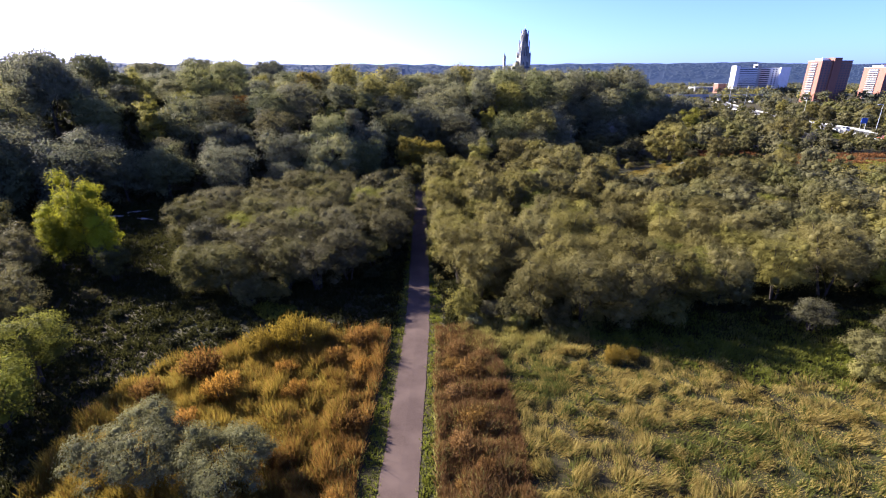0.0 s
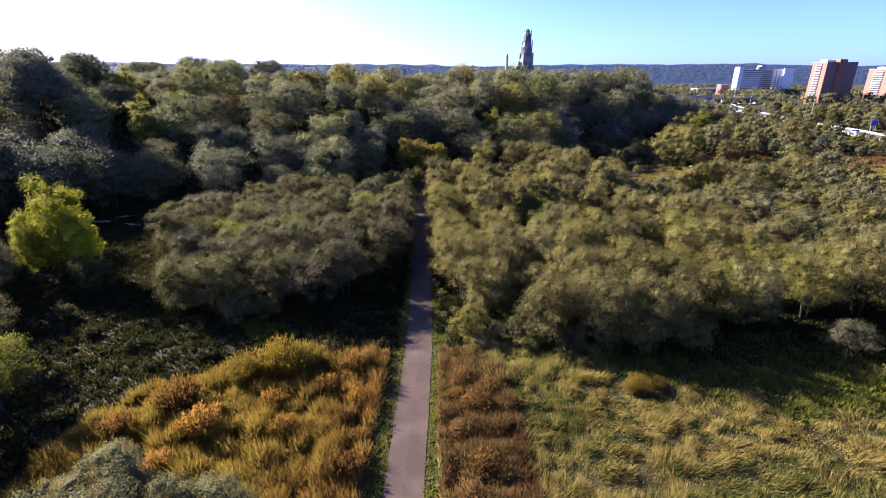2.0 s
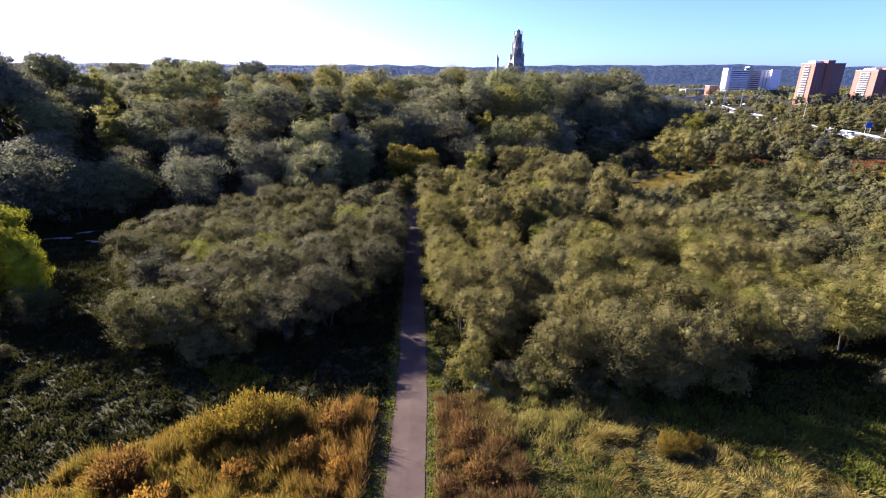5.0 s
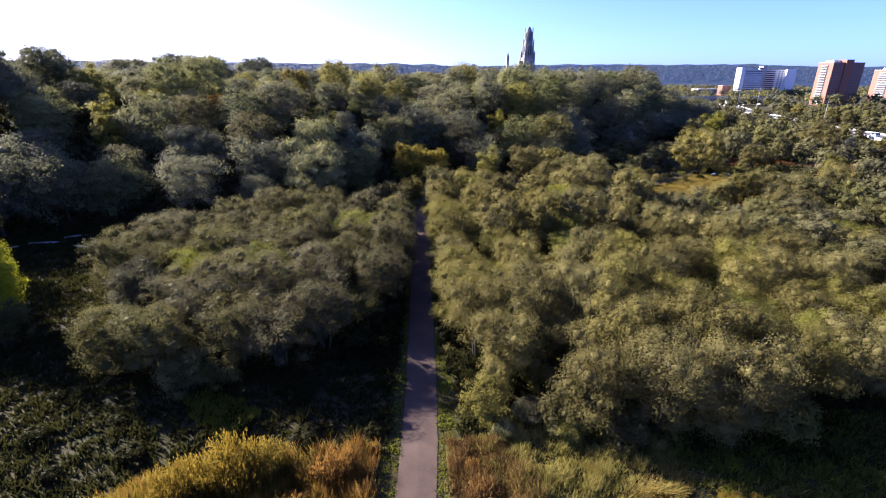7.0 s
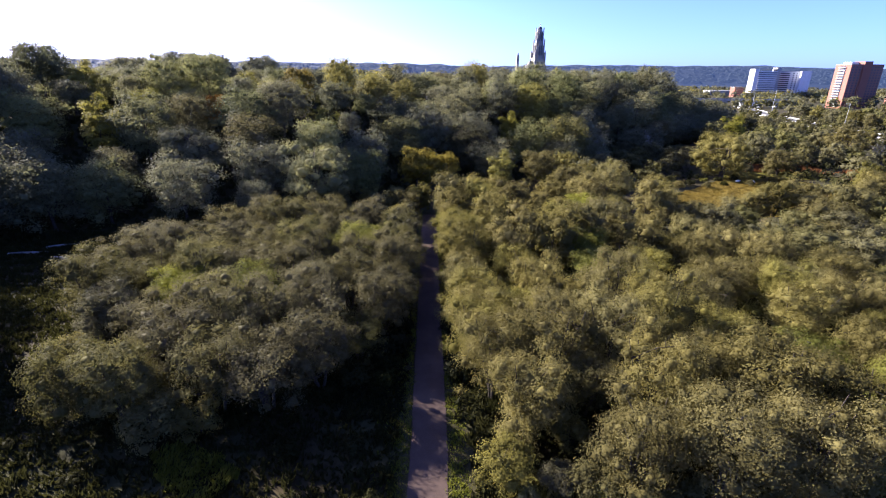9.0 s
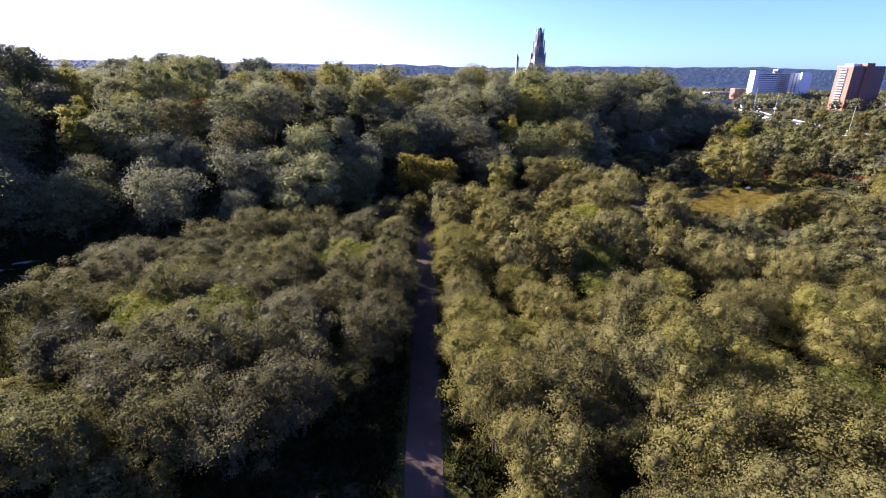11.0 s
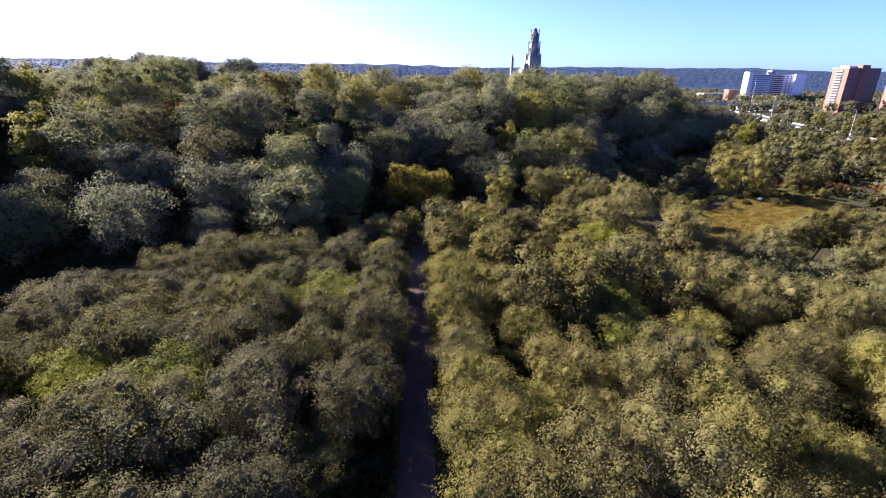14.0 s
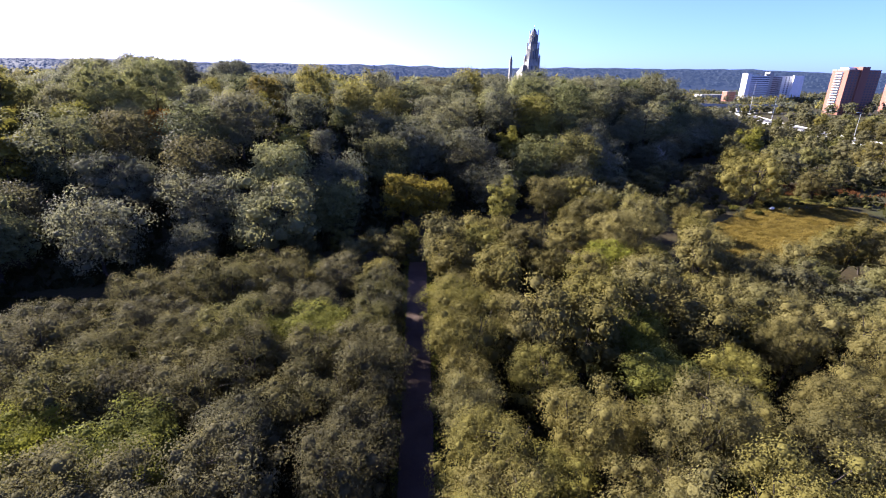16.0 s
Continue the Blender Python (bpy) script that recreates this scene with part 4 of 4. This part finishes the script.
# ---- church on the hill ----
def church(x, y, z):
    root = tagged(new("church"), "grey limestone gothic church with a tall stepped openwork tower", "church")
    root.matrix_basis = pose(x, y, z, 0, 0, 12) @ Matrix.Diagonal((0.8, 0.8, 1, 1))
    block("tower", root, STONE, -5.6, 5.6, -5.6, 5.6, 0, 25)
    bm = bmesh.new()
    for z0, z1, r0, r1 in ((25, 36.5, 5.1, 4.6), (36.5, 45.5, 4.0, 3.4), (45.5, 47.5, 2.7, 2.4)):
        lo = [bm.verts.new((math.cos(k * math.pi / 4 + 0.39) * r0, math.sin(k * math.pi / 4 + 0.39) * r0, z0)) for k in range(8)]
        hi = [bm.verts.new((math.cos(k * math.pi / 4 + 0.39) * r1, math.sin(k * math.pi / 4 + 0.39) * r1, z1)) for k in range(8)]
        for k in range(8):
            bm.faces.new((lo[k], lo[(k + 1) % 8], hi[(k + 1) % 8], hi[k]))
        bm.faces.new(hi)
        bm.faces.new(lo[::-1])
    part("belfry", bm, STONE, root)
    for off, z0, z1, wd in ((5.4, 0, 28.5, 1.0), (4.2, 25, 38.5, 0.75), (3.0, 36, 47.5, 0.55)):
        for sx in (-1, 1):
            for sy in (-1, 1):
                bm = bmesh.new()
                bmesh.ops.create_cone(bm, cap_ends=True, segments=6, radius1=wd, radius2=wd * 0.85, depth=z1 - z0, matrix=Matrix.Translation((sx * off, sy * off, (z0 + z1) / 2)))
                bmesh.ops.create_cone(bm, cap_ends=True, segments=6, radius1=wd, radius2=0.04, depth=wd * 2.4, matrix=Matrix.Translation((sx * off, sy * off, z1 + wd * 1.2)))
                part("pinnacle", bm, STONE, root)
    for side in range(4):
        for k in (-1, 1):
            for z0, z1, wd, off, c in ((13, 22, 1.6, 5.6, 2.2), (27, 34.5, 1.2, 4.85, 1.2), (38, 44.5, 0.9, 3.85, 0.9)):
                bm = bmesh.new()
                box(bm, k * c - wd / 2, k * c + wd / 2, -off - 0.05, -off + 0.4, z0, z1)
                o = part("louvre", bm, SLATE, root)
                o.matrix_basis = pose(0, 0, 0, 0, 0, 90 * side)
    bm = bmesh.new()
    bmesh.ops.create_cone(bm, cap_ends=True, segments=8, radius1=2.4, radius2=1.0, depth=1.6, matrix=Matrix.Translation((0, 0, 48.3)))
    part("cap", bm, SLATE, root)
    block("cross", root, METAL, -0.15, 0.15, -0.15, 0.15, 49, 52)
    block("nave", root, STONE, -13, 7, -7, 7, 0, 17)
    bm = bmesh.new()
    vs = [bm.verts.new(p) for p in ((-13.3, -7.5, 16.8), (7.3, -7.5, 16.8), (7.3, 7.5, 16.8), (-13.3, 7.5, 16.8), (-9, 0, 22.5), (7.3, 0, 22.5))]
    for q in ((0, 1, 5, 4), (2, 3, 4, 5), (0, 4, 3), (1, 2, 5), (3, 2, 1, 0)):
        bm.faces.new([vs[i] for i in q])
    part("roof", bm, SLATE, root)
    block("turret", root, STONE, -24.0, -21.6, -1.2, 1.2, 0, 26)
    bm = bmesh.new()
    bmesh.ops.create_cone(bm, cap_ends=True, segments=8, radius1=1.5, radius2=0.05, depth=3.6, matrix=Matrix.Translation((-22.8, 0, 27.7)))
    part("turret_cap", bm, SLATE, root)
    return root


church(91.5, 457, 19.5)

# chimney on the plateau
root = tagged(new("chimney"), "square pale concrete chimney rising over the trees", "chimney")
root.matrix_basis = pose(-12, 330, 19)
block("shaft", root, CONCRETE, -0.9, 0.9, -0.9, 0.9, 0, 14)
block("cap", root, CONCRETE, -1.1, 1.1, -1.1, 1.1, 14, 14.5)


def house(x, y, turn, label):
    z = ground_z(x, y)
    root = tagged(new("house"), label, "house")
    root.matrix_basis = pose(x, y, z, 0, 0, turn)
    block("wall", root, WHITE, -5, 5, -4, 4, -1, 5)
    bm = bmesh.new()
    vs = [bm.verts.new(p) for p in ((-5.5, -4.6, 4.9), (5.5, -4.6, 4.9), (5.5, 4.6, 4.9), (-5.5, 4.6, 4.9), (-5.5, 0, 8.2), (5.5, 0, 8.2))]
    for q in ((0, 1, 5, 4), (2, 3, 4, 5), (0, 4, 3), (1, 2, 5), (3, 2, 1, 0)):
        bm.faces.new([vs[i] for i in q])
    part("roof", bm, SLATE, root)
    windows_on(root, None, -4, 4, 0, 5, -4.02, 3, 2, 1.1, 1.3)


house(-142, 224, 15, "white house with a dark pitched roof among hillside trees")
house(-128, 232, 60, "white house with a dark pitched roof among hillside trees")

# ---- highway ----
def strip(name, offs, z0, z1, mat, label, category):
    """A band along the highway between two offsets, with thickness."""
    bm = bmesh.new()
    rows = []
    for y in np.arange(150, 600, 6):
        x = road_x(y)
        rows.append([bm.verts.new((x + offs[0], y, z0)), bm.verts.new((x + offs[0], y, z1)), bm.verts.new((x + offs[1], y, z1)), bm.verts.new((x + offs[1], y, z0))])
    for r0, r1 in zip(rows, rows[1:]):
        for i in range(3):
            bm.faces.new((r0[i], r0[i + 1], r1[i + 1], r1[i]))
    return tagged(part(name, bm, mat, None), label, category, kind="structure")


strip("road", (-6, 7), -0.5, 0.8, ROAD, "grey concrete highway on a low embankment", "road")
strip("barrier", (-6.4, -6.05), -0.5, 1.6, CONCRETE, "pale concrete barrier along the highway", "barrier")
strip("barrier", (7.05, 7.4), -0.5, 1.6, CONCRETE, "pale concrete barrier along the highway", "barrier")



def lamp_post(x, y, z, h):
    root = tagged(new("street_lamp"), "tall grey steel street lamp beside the highway", "lamp")
    root.matrix_basis = pose(x, y, z)
    bm = bmesh.new()
    bmesh.ops.create_cone(bm, cap_ends=True, segments=8, radius1=0.22, radius2=0.1, depth=h, matrix=Matrix.Translation((0, 0, h / 2)))
    part("pole", bm, METAL, root)
    block("arm", root, METAL, -2.0, 0, -0.06, 0.06, h - 0.15, h)
    block("lamp_head", root, METAL, -2.8, -2.0, -0.18, 0.18, h - 0.2, h)


lamp_post(219.5, 226, 0, 17)
for y, h in ((330, 16), (470, 22), (560, 34)):
    lamp_post(road_x(y) + 9.0, y, 0, h)
root = tagged(new("road_sign"), "large blue highway sign on two posts", "sign")
root.matrix_basis = pose(246, 262, 0)
block("panel", root, BLUE, -1.8, 1.8, -0.06, 0.06, 4.8, 7.8)
block("post", root, METAL, -1.5, -1.3, 0.07, 0.2, 0, 7.6)
block("post", root, METAL, 1.3, 1.5, 0.07, 0.2, 0, 7.6)



def wheel_under(car, x, y, r=0.33):
    tyre = bmesh.new()
    bmesh.ops.create_cone(tyre, cap_ends=True, segments=14, radius1=r, radius2=r, depth=0.22, matrix=Matrix.Rotation(radians(90), 4, "Y"))
    wheel = part("wheel", tyre, RUBBER, car, "black rubber tyre")
    wheel.matrix_basis = pose(x, y, r)
    rim = bmesh.new()
    bmesh.ops.create_cone(rim, cap_ends=True, segments=10, radius1=r * 0.6, radius2=r * 0.6, depth=0.25, matrix=Matrix.Rotation(radians(90), 4, "Y"))
    part("rim", rim, METAL, wheel, "pale metal rim")


def vehicle(name, label, x, y, z, turn, paint, width, length, bonnet, waist, top, rake):
    """A road vehicle: a rounded lower body, a glazed cabin with a roof, lamps and four wheels."""
    root = tagged(new(name), label, name)
    root.matrix_basis = pose(x, y, z, 0, 0, turn)
    bm = bmesh.new()
    box(bm, -width / 2, width / 2, -length / 2, length / 2, 0.25, waist, 0.12)
    part("body", bm, paint, root)
    y0, y1 = -length / 2 + 0.25, length / 2 - bonnet
    for nm, lo, hi, mat, grow in (("cabin", waist, top - 0.12, GLASS, 0.0), ("roof", top - 0.12, top, paint, 0.03)):
        bm = bmesh.new()
        f0, f1 = (lo - waist) / (top - waist) * rake, (hi - waist) / (top - waist) * rake
        vs = [bm.verts.new((sx * (width / 2 - 0.08 - 0.3 * f + grow), yy, zz)) for zz, f in ((lo, f0), (hi, f1)) for sx, yy in ((-1, y0 + f * 0.6), (1, y0 + f * 0.6), (1, y1 - f), (-1, y1 - f))]
        for q in ((3, 2, 1, 0), (4, 5, 6, 7), (0, 1, 5, 4), (1, 2, 6, 5), (2, 3, 7, 6), (3, 0, 4, 7)):
            bm.faces.new([vs[i] for i in q])
        part(nm, bm, mat, root)
    for sx in (-1, 1):
        bm = bmesh.new()
        box(bm, sx * (width / 2 - 0.3) - 0.15, sx * (width / 2 - 0.3) + 0.15, length / 2 - 0.05, length / 2 + 0.03, 0.6, 0.75, 0.02)
        part("headlight", bm, WHITE, root)
        for sy in (-1, 1):
            wheel_under(root, sx * (width / 2 - 0.08), sy * length * 0.31)
    return root


vehicle("car", "bright red car standing on the highway", road_x(226) - 3.2, 226, 0.82, -8, RED, 1.8, 4.4, 1.2, 0.85, 1.45, 0.6)
vehicle("van", "white panel van standing on the highway", road_x(262) - 3.0, 262, 0.82, -16, WHITE, 2.0, 5.4, 1.0, 1.3, 2.3, 0.35)


def tarp(x, y, label, mat, seed, sx, sy):
    """A crumpled sheet lying over the grass."""
    rng = np.random.default_rng(seed)
    bm = bmesh.new()
    grid = [[bm.verts.new((-sx / 2 + sx * i / 6, -sy / 2 + sy * j / 5, 0.25 + 0.45 * math.exp(-((i - 3) ** 2 + (j - 2.5) ** 2) / 5) + rng.uniform(-0.07, 0.07))) for i in range(7)] for j in range(6)]
    low = [[bm.verts.new((v.co.x, v.co.y, v.co.z - 0.03)) for v in row] for row in grid]
    for j in range(5):
        for i in range(6):
            bm.faces.new((grid[j][i], grid[j][i + 1], grid[j + 1][i + 1], grid[j + 1][i]))
            bm.faces.new((low[j][i], low[j + 1][i], low[j + 1][i + 1], low[j][i + 1]))
    ob = part("tarpaulin", bm, mat, None)
    ob.matrix_basis = pose(x, y, ground_z(x, y) + 0.05, 0, 0, 20 * seed)
    tagged(ob, label, "tarpaulin")


tarp(102, 164, "crumpled blue tarpaulin lying in the weeds", BLUE, 1, 2.6, 1.6)
tarp(92.5, 164.5, "crumpled white sheet lying in the weeds", WHITE, 2, 2.2, 1.0)
tarp(96.5, 163.5, "crumpled white sheet lying in the weeds", WHITE, 3, 1.4, 0.9)

# bridge with pale arches
root = tagged(new("bridge"), "low grey bridge with pale arched openings", "bridge")
root.matrix_basis = pose(285, 585, 0)
block("deck", root, ROAD, 0, 125, 0, 9, 6.5, 8.5)
block("parapet", root, CONCRETE, 0, 125, -0.3, 0, 6.5, 9.4)
for k in range(6):
    bm = bmesh.new()
    prof = [(4.5 * math.cos(t), 5.2 * math.sin(t)) for t in np.linspace(0, math.pi, 11)]
    prof2 = [(3.7 * math.cos(t), 4.4 * math.sin(t)) for t in np.linspace(0, math.pi, 11)]
    vs = [[bm.verts.new((10 + k * 20 + px, yy, 1 + pz)) for px, pz in pr] for yy in (-0.6, 0.6) for pr in (prof, prof2)]
    for i in range(10):
        for a0, b0 in ((0, 1), (1, 3), (3, 2), (2, 0)):
            bm.faces.new((vs[a0][i], vs[a0][i + 1], vs[b0][i + 1], vs[b0][i]))
    part("arch", bm, WHITE, root)
    block("pier", root, CONCRETE, 14.6 + k * 20, 15.6 + k * 20, 0, 8, -1, 6.5)


# ---- grasses ----
def blades(name, label, poly, density, seed, mat, height, width, per=4, flop=0.35, swirl=True, category="grass", avoid_trail=1.7, keep=None, lumpy=0.9):
    """Tufts of bent blades; lodged grass leans along a slowly turning flow."""
    rng = np.random.default_rng(seed)
    xs, ys = np.array([p[0] for p in poly]), np.array([p[1] for p in poly])
    n = int((xs.max() - xs.min()) * (ys.max() - ys.min()) * density)
    px, py = rng.uniform(xs.min(), xs.max(), n), rng.uniform(ys.min(), ys.max(), n)
    ok = np.array([inside(poly, x, y) and (y > 18 or rng.random() < max(0.12, 1 - (18 - y) / 16)) and abs(x - trail_x(y)) > avoid_trail + 0.3 * rng.random() and (keep is None or keep(x, y) > rng.random()) for x, y in zip(px, py)])
    px, py = px[ok], py[ok]
    n = len(px)
    an = np.array([noise.noise((x * 0.2, y * 0.2, seed)) * 5 + noise.noise((x * 0.7, y * 0.7, seed)) * 2.0 for x, y in zip(px, py)])
    hh = np.array([0.8 + lumpy * noise.noise((x * 0.6, y * 0.6, 5)) for x, y in zip(px, py)])
    gz = np.array([ground_z(x, y) for x, y in zip(px, py)])
    vs = []
    for k in range(per):
        b = np.stack([px + rng.normal(size=n) * 0.12, py + rng.normal(size=n) * 0.12, gz - 0.02], axis=1)
        lean = np.minimum(flop * rng.uniform(0.5, 1.3, n), 0.95)
        a2 = an + rng.normal(size=n) * 0.45 if swirl else rng.uniform(0, 6.28, n)
        h = height * np.maximum(hh, 0.3) * rng.uniform(0.6, 1.25, n)
        d = np.stack([np.cos(a2) * lean, np.sin(a2) * lean, np.sqrt(1 - lean ** 2)], axis=1) * h[:, None]
        s = unit(np.cross(d, rng.normal(size=(n, 3)))) * width * rng.uniform(0.6, 1.3, (n, 1)) * 0.5
        vs.append(np.stack([b + s + d * 0.15, b + d, b - s], axis=1))
    v = np.concatenate(vs).reshape(-1, 3)
    return tagged(link_mesh(name, np_mesh(name, v, np.arange(len(v)).reshape(-1, 3)), mat), label, category, kind="stuff")


FIELD = [(5, -25), (66, -25), (66, 50), (44, 50), (33, 49), (20, 49), (10, 52), (5, 51)]
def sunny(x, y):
    """1 on the meadow's straw, 0 where dark growth fills the willows' cast shadow."""
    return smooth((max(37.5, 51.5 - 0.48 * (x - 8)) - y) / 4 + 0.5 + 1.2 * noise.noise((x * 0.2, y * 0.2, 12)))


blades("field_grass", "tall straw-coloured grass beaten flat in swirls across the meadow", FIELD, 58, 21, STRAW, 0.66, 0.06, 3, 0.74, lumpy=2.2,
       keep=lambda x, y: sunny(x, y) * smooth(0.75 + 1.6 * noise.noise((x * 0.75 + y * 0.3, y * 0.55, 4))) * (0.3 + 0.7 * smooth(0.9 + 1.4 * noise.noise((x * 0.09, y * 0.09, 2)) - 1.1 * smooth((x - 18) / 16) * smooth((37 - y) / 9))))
blades("field_grass", "green grass standing among the straw of the meadow", FIELD, 46, 22, LUSH, 0.6, 0.085, 3, 0.7, lumpy=1.8,
       keep=lambda x, y: 0.2 + 0.8 * smooth(0.0 - 1.4 * noise.noise((x * 0.09, y * 0.09, 2)) + 0.9 * smooth((x - 20) / 18) * smooth((36 - y) / 10)))
blades("dry_weeds", "russet dead weeds along the trail", [(1, -25), (6.5, -25), (8.5, 30), (8.5, 44), (6, 50), (1.5, 50)], 56, 23, RUSSET, 1.15, 0.085, 3, 0.5, False, "weeds", 2.3)
WEEDS = [(-3, -25), (-3, 50), (-18, 48), (-27, 43), (-31, 36), (-28, 20), (-30, -25)]
blades("dry_weeds", "orange-brown dead weeds beside the trail", WEEDS, 36, 24, AMBER, 1.35, 0.075, 4, 0.4, False, "weeds", 3.2,
       keep=lambda x, y: 0.18 + 0.8 * smooth(0.2 + (x + 12) / 5 + 1.5 * noise.noise((x * 0.16, y * 0.16, 8))), lumpy=1.2)
blades("dry_weeds", "golden-brown goldenrod gone to seed", WEEDS, 36, 44, OCHRE, 1.3, 0.075, 4, 0.4, False, "weeds", 3.6,
       keep=lambda x, y: 0.12 + 0.85 * smooth(0.6 - (x + 10) / 6 + 1.5 * noise.noise((x * 0.16, y * 0.16, 3))), lumpy=1.3)
blades("dry_weeds", "pale yellow-green goldenrod at the edge of the thicket", [(4.5, 43), (14, 44), (21, 48.5), (15, 52), (8, 53), (4.5, 54)], 24, 41, MAPLE, 1.1, 0.08, 3, 0.45, False, "weeds", 3.0)
blades("verge_grass", "short green verge grass along the trail", [(-5, -25), (4, -25), (4, 130), (-5, 130)], 34, 25, LUSH, 0.3, 0.12, 3, 0.6, False, "grass", 1.45,
       keep=lambda x, y: 0.9 if abs(x - trail_x(y)) < 3.0 else 0.1)
# near-black brush sheets help darken the shaded floor under the trees
blades("undergrowth", "dark green brambles and low brush, darkened for shade under trees", [(-75, -25), (-29, -25), (-28, 20), (-31, 38), (-20, 47), (-3, 49), (-3, 66), (-38, 70), (-42, 112), (-70, 112), (-110, 90)], 8, 26, BRUSHY, 0.75, 0.24, 3, 0.55, False, "undergrowth", 2.2)
blades("undergrowth", "dark green brambles and low brush, darkened for shade under trees", [(3, 50), (10, 51), (33, 46), (60, 43), (70, 60), (3, 70)], 10, 27, BRUSHY, 0.7, 0.4, 3, 0.7, False, "undergrowth", 2.2)
# growth laid inside the cast shadow's outline to make it read darker
blades("undergrowth", "dark green growth at the foot of the willows, deepening their shadow", [(12, 50), (25, 41.5), (34, 37), (44, 36), (66, 36), (66, 52), (30, 53)], 16, 47, LUSH, 0.7, 0.15, 3, 0.55, False, "undergrowth", 2.2,
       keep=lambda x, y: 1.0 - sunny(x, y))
# yellow-green patches paint streaks of sun into the willows' shadow
blades("dry_weeds", "yellow-green weeds as lit streaks at the foot of the willows", [(12, 50), (25, 42), (34, 38), (44, 37), (60, 37), (60, 50), (30, 53)], 9, 48, MAPLE, 0.8, 0.11, 3, 0.5, False, "weeds", 2.2,
       keep=lambda x, y: smooth(0.1 + 2.0 * noise.noise((x * 0.25, y * 0.25, 14))))
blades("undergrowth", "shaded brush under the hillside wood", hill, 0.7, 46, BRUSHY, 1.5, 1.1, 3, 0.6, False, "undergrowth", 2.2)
blades("undergrowth", "brush and leaf litter under the willow thicket, darkened for shade", RIGHT, 5, 42, BRUSHY, 0.8, 0.5, 3, 0.7, False, "undergrowth", 2.2)
blades("undergrowth", "brush and leaf litter under the alder thicket, darkened for shade", LEFT, 5, 43, BRUSHY, 0.8, 0.5, 3, 0.7, False, "undergrowth", 2.2)
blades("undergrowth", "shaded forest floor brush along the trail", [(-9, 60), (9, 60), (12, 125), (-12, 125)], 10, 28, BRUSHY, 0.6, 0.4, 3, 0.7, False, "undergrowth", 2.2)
blades("field_grass", "pale tan grass of a small clearing", CLEARING, 22, 29, STRAW, 0.5, 0.2, 3, 0.6)
blades("field_grass", "yellow-green weeds at the back of a small clearing", [(84, 160), (100, 166), (122, 168), (128, 180), (100, 182)], 12, 39, MAPLE, 0.6, 0.22, 3, 0.6)
blades("sumac_scrub", "low russet scrub beyond a small clearing", [(100, 180), (130, 180), (140, 192), (112, 194)], 8, 40, SUMAC, 1.2, 0.3, 3, 0.6, False, "scrub")
blades("field_grass", "rough green grass on the bank below the highway", [(200, 190), (215, 190), (240, 320), (285, 440), (262, 440), (222, 320)], 3, 33, LUSH, 0.6, 0.6, 3, 0.6)
blades("sumac_scrub", "low red-orange sumac scrub across the clearing", [(124, 160), (142, 158), (178, 165), (200, 176), (190, 184), (150, 184), (126, 178)], 6, 30, SUMAC, 1.3, 0.3, 3, 0.6, False, "scrub", keep=lambda x, y: smooth(0.35 + 1.6 * noise.noise((x * 0.13, y * 0.13, 6))))
# the brighter leaf green stands in for sun falling on the ferns
blades("fern_patch", "bright green ferns under the trees, sunlight put into their colour", [(-22.5, 56), (-20.9, 53.5), (-16.8, 51), (-14.6, 54), (-19.6, 57)], 34, 34, GREEN, 0.75, 0.17, 4, 0.6, True, "ferns")


def fallen_log(x, y, turn, length, r):
    root = tagged(new("log"), "pale weathered fallen log on the shaded ground", "log")
    root.matrix_basis = pose(x, y, ground_z(x, y) + r * 0.7, 0, 0, turn)
    v, f = tube([(0, 0, 0), (length * 0.4, 0.1, 0.05), (length, -0.15, 0.1)], [r, r * 0.85, r * 0.5], 8)
    link_mesh("trunk", np_mesh("trunk", v, f), PALE_BARK, root)


for x, y, turn, length, r in ((-70, 101, 10, 6, 0.3), (-66, 104, 25, 5, 0.25), (-61, 99, -15, 4, 0.25), (-75, 97, 40, 5, 0.25)):
    fallen_log(x, y, turn, length, r)
blades("dry_weeds", "yellow-green stalks among the goldenrod", [(-3, 14), (-3, 50), (-18, 48), (-27, 43), (-31, 36), (-28, 20), (-26, 14)], 16, 35, MAPLE, 1.0, 0.1, 3, 0.5, False, "weeds", 3.2)
blades("dry_weeds", "green and yellow stalks among the russet weeds", [(1, 14), (6.5, 14), (8, 30), (8, 50), (1.5, 50)], 14, 36, MAPLE, 0.9, 0.12, 3, 0.5, False, "weeds", 2.2)
blades("field_grass", "rough yellow-green grass of an open field by the highway", [(113, 72), (205, 100), (205, 185), (127, 152), (126, 110)], 2.6, 37, STRAW, 0.7, 0.6, 3, 0.6)
blades("field_grass", "rough green grass of an open field by the highway", [(113, 72), (205, 100), (205, 185), (127, 152), (126, 110)], 2.6, 38, LUSH, 0.7, 0.6, 3, 0.6)
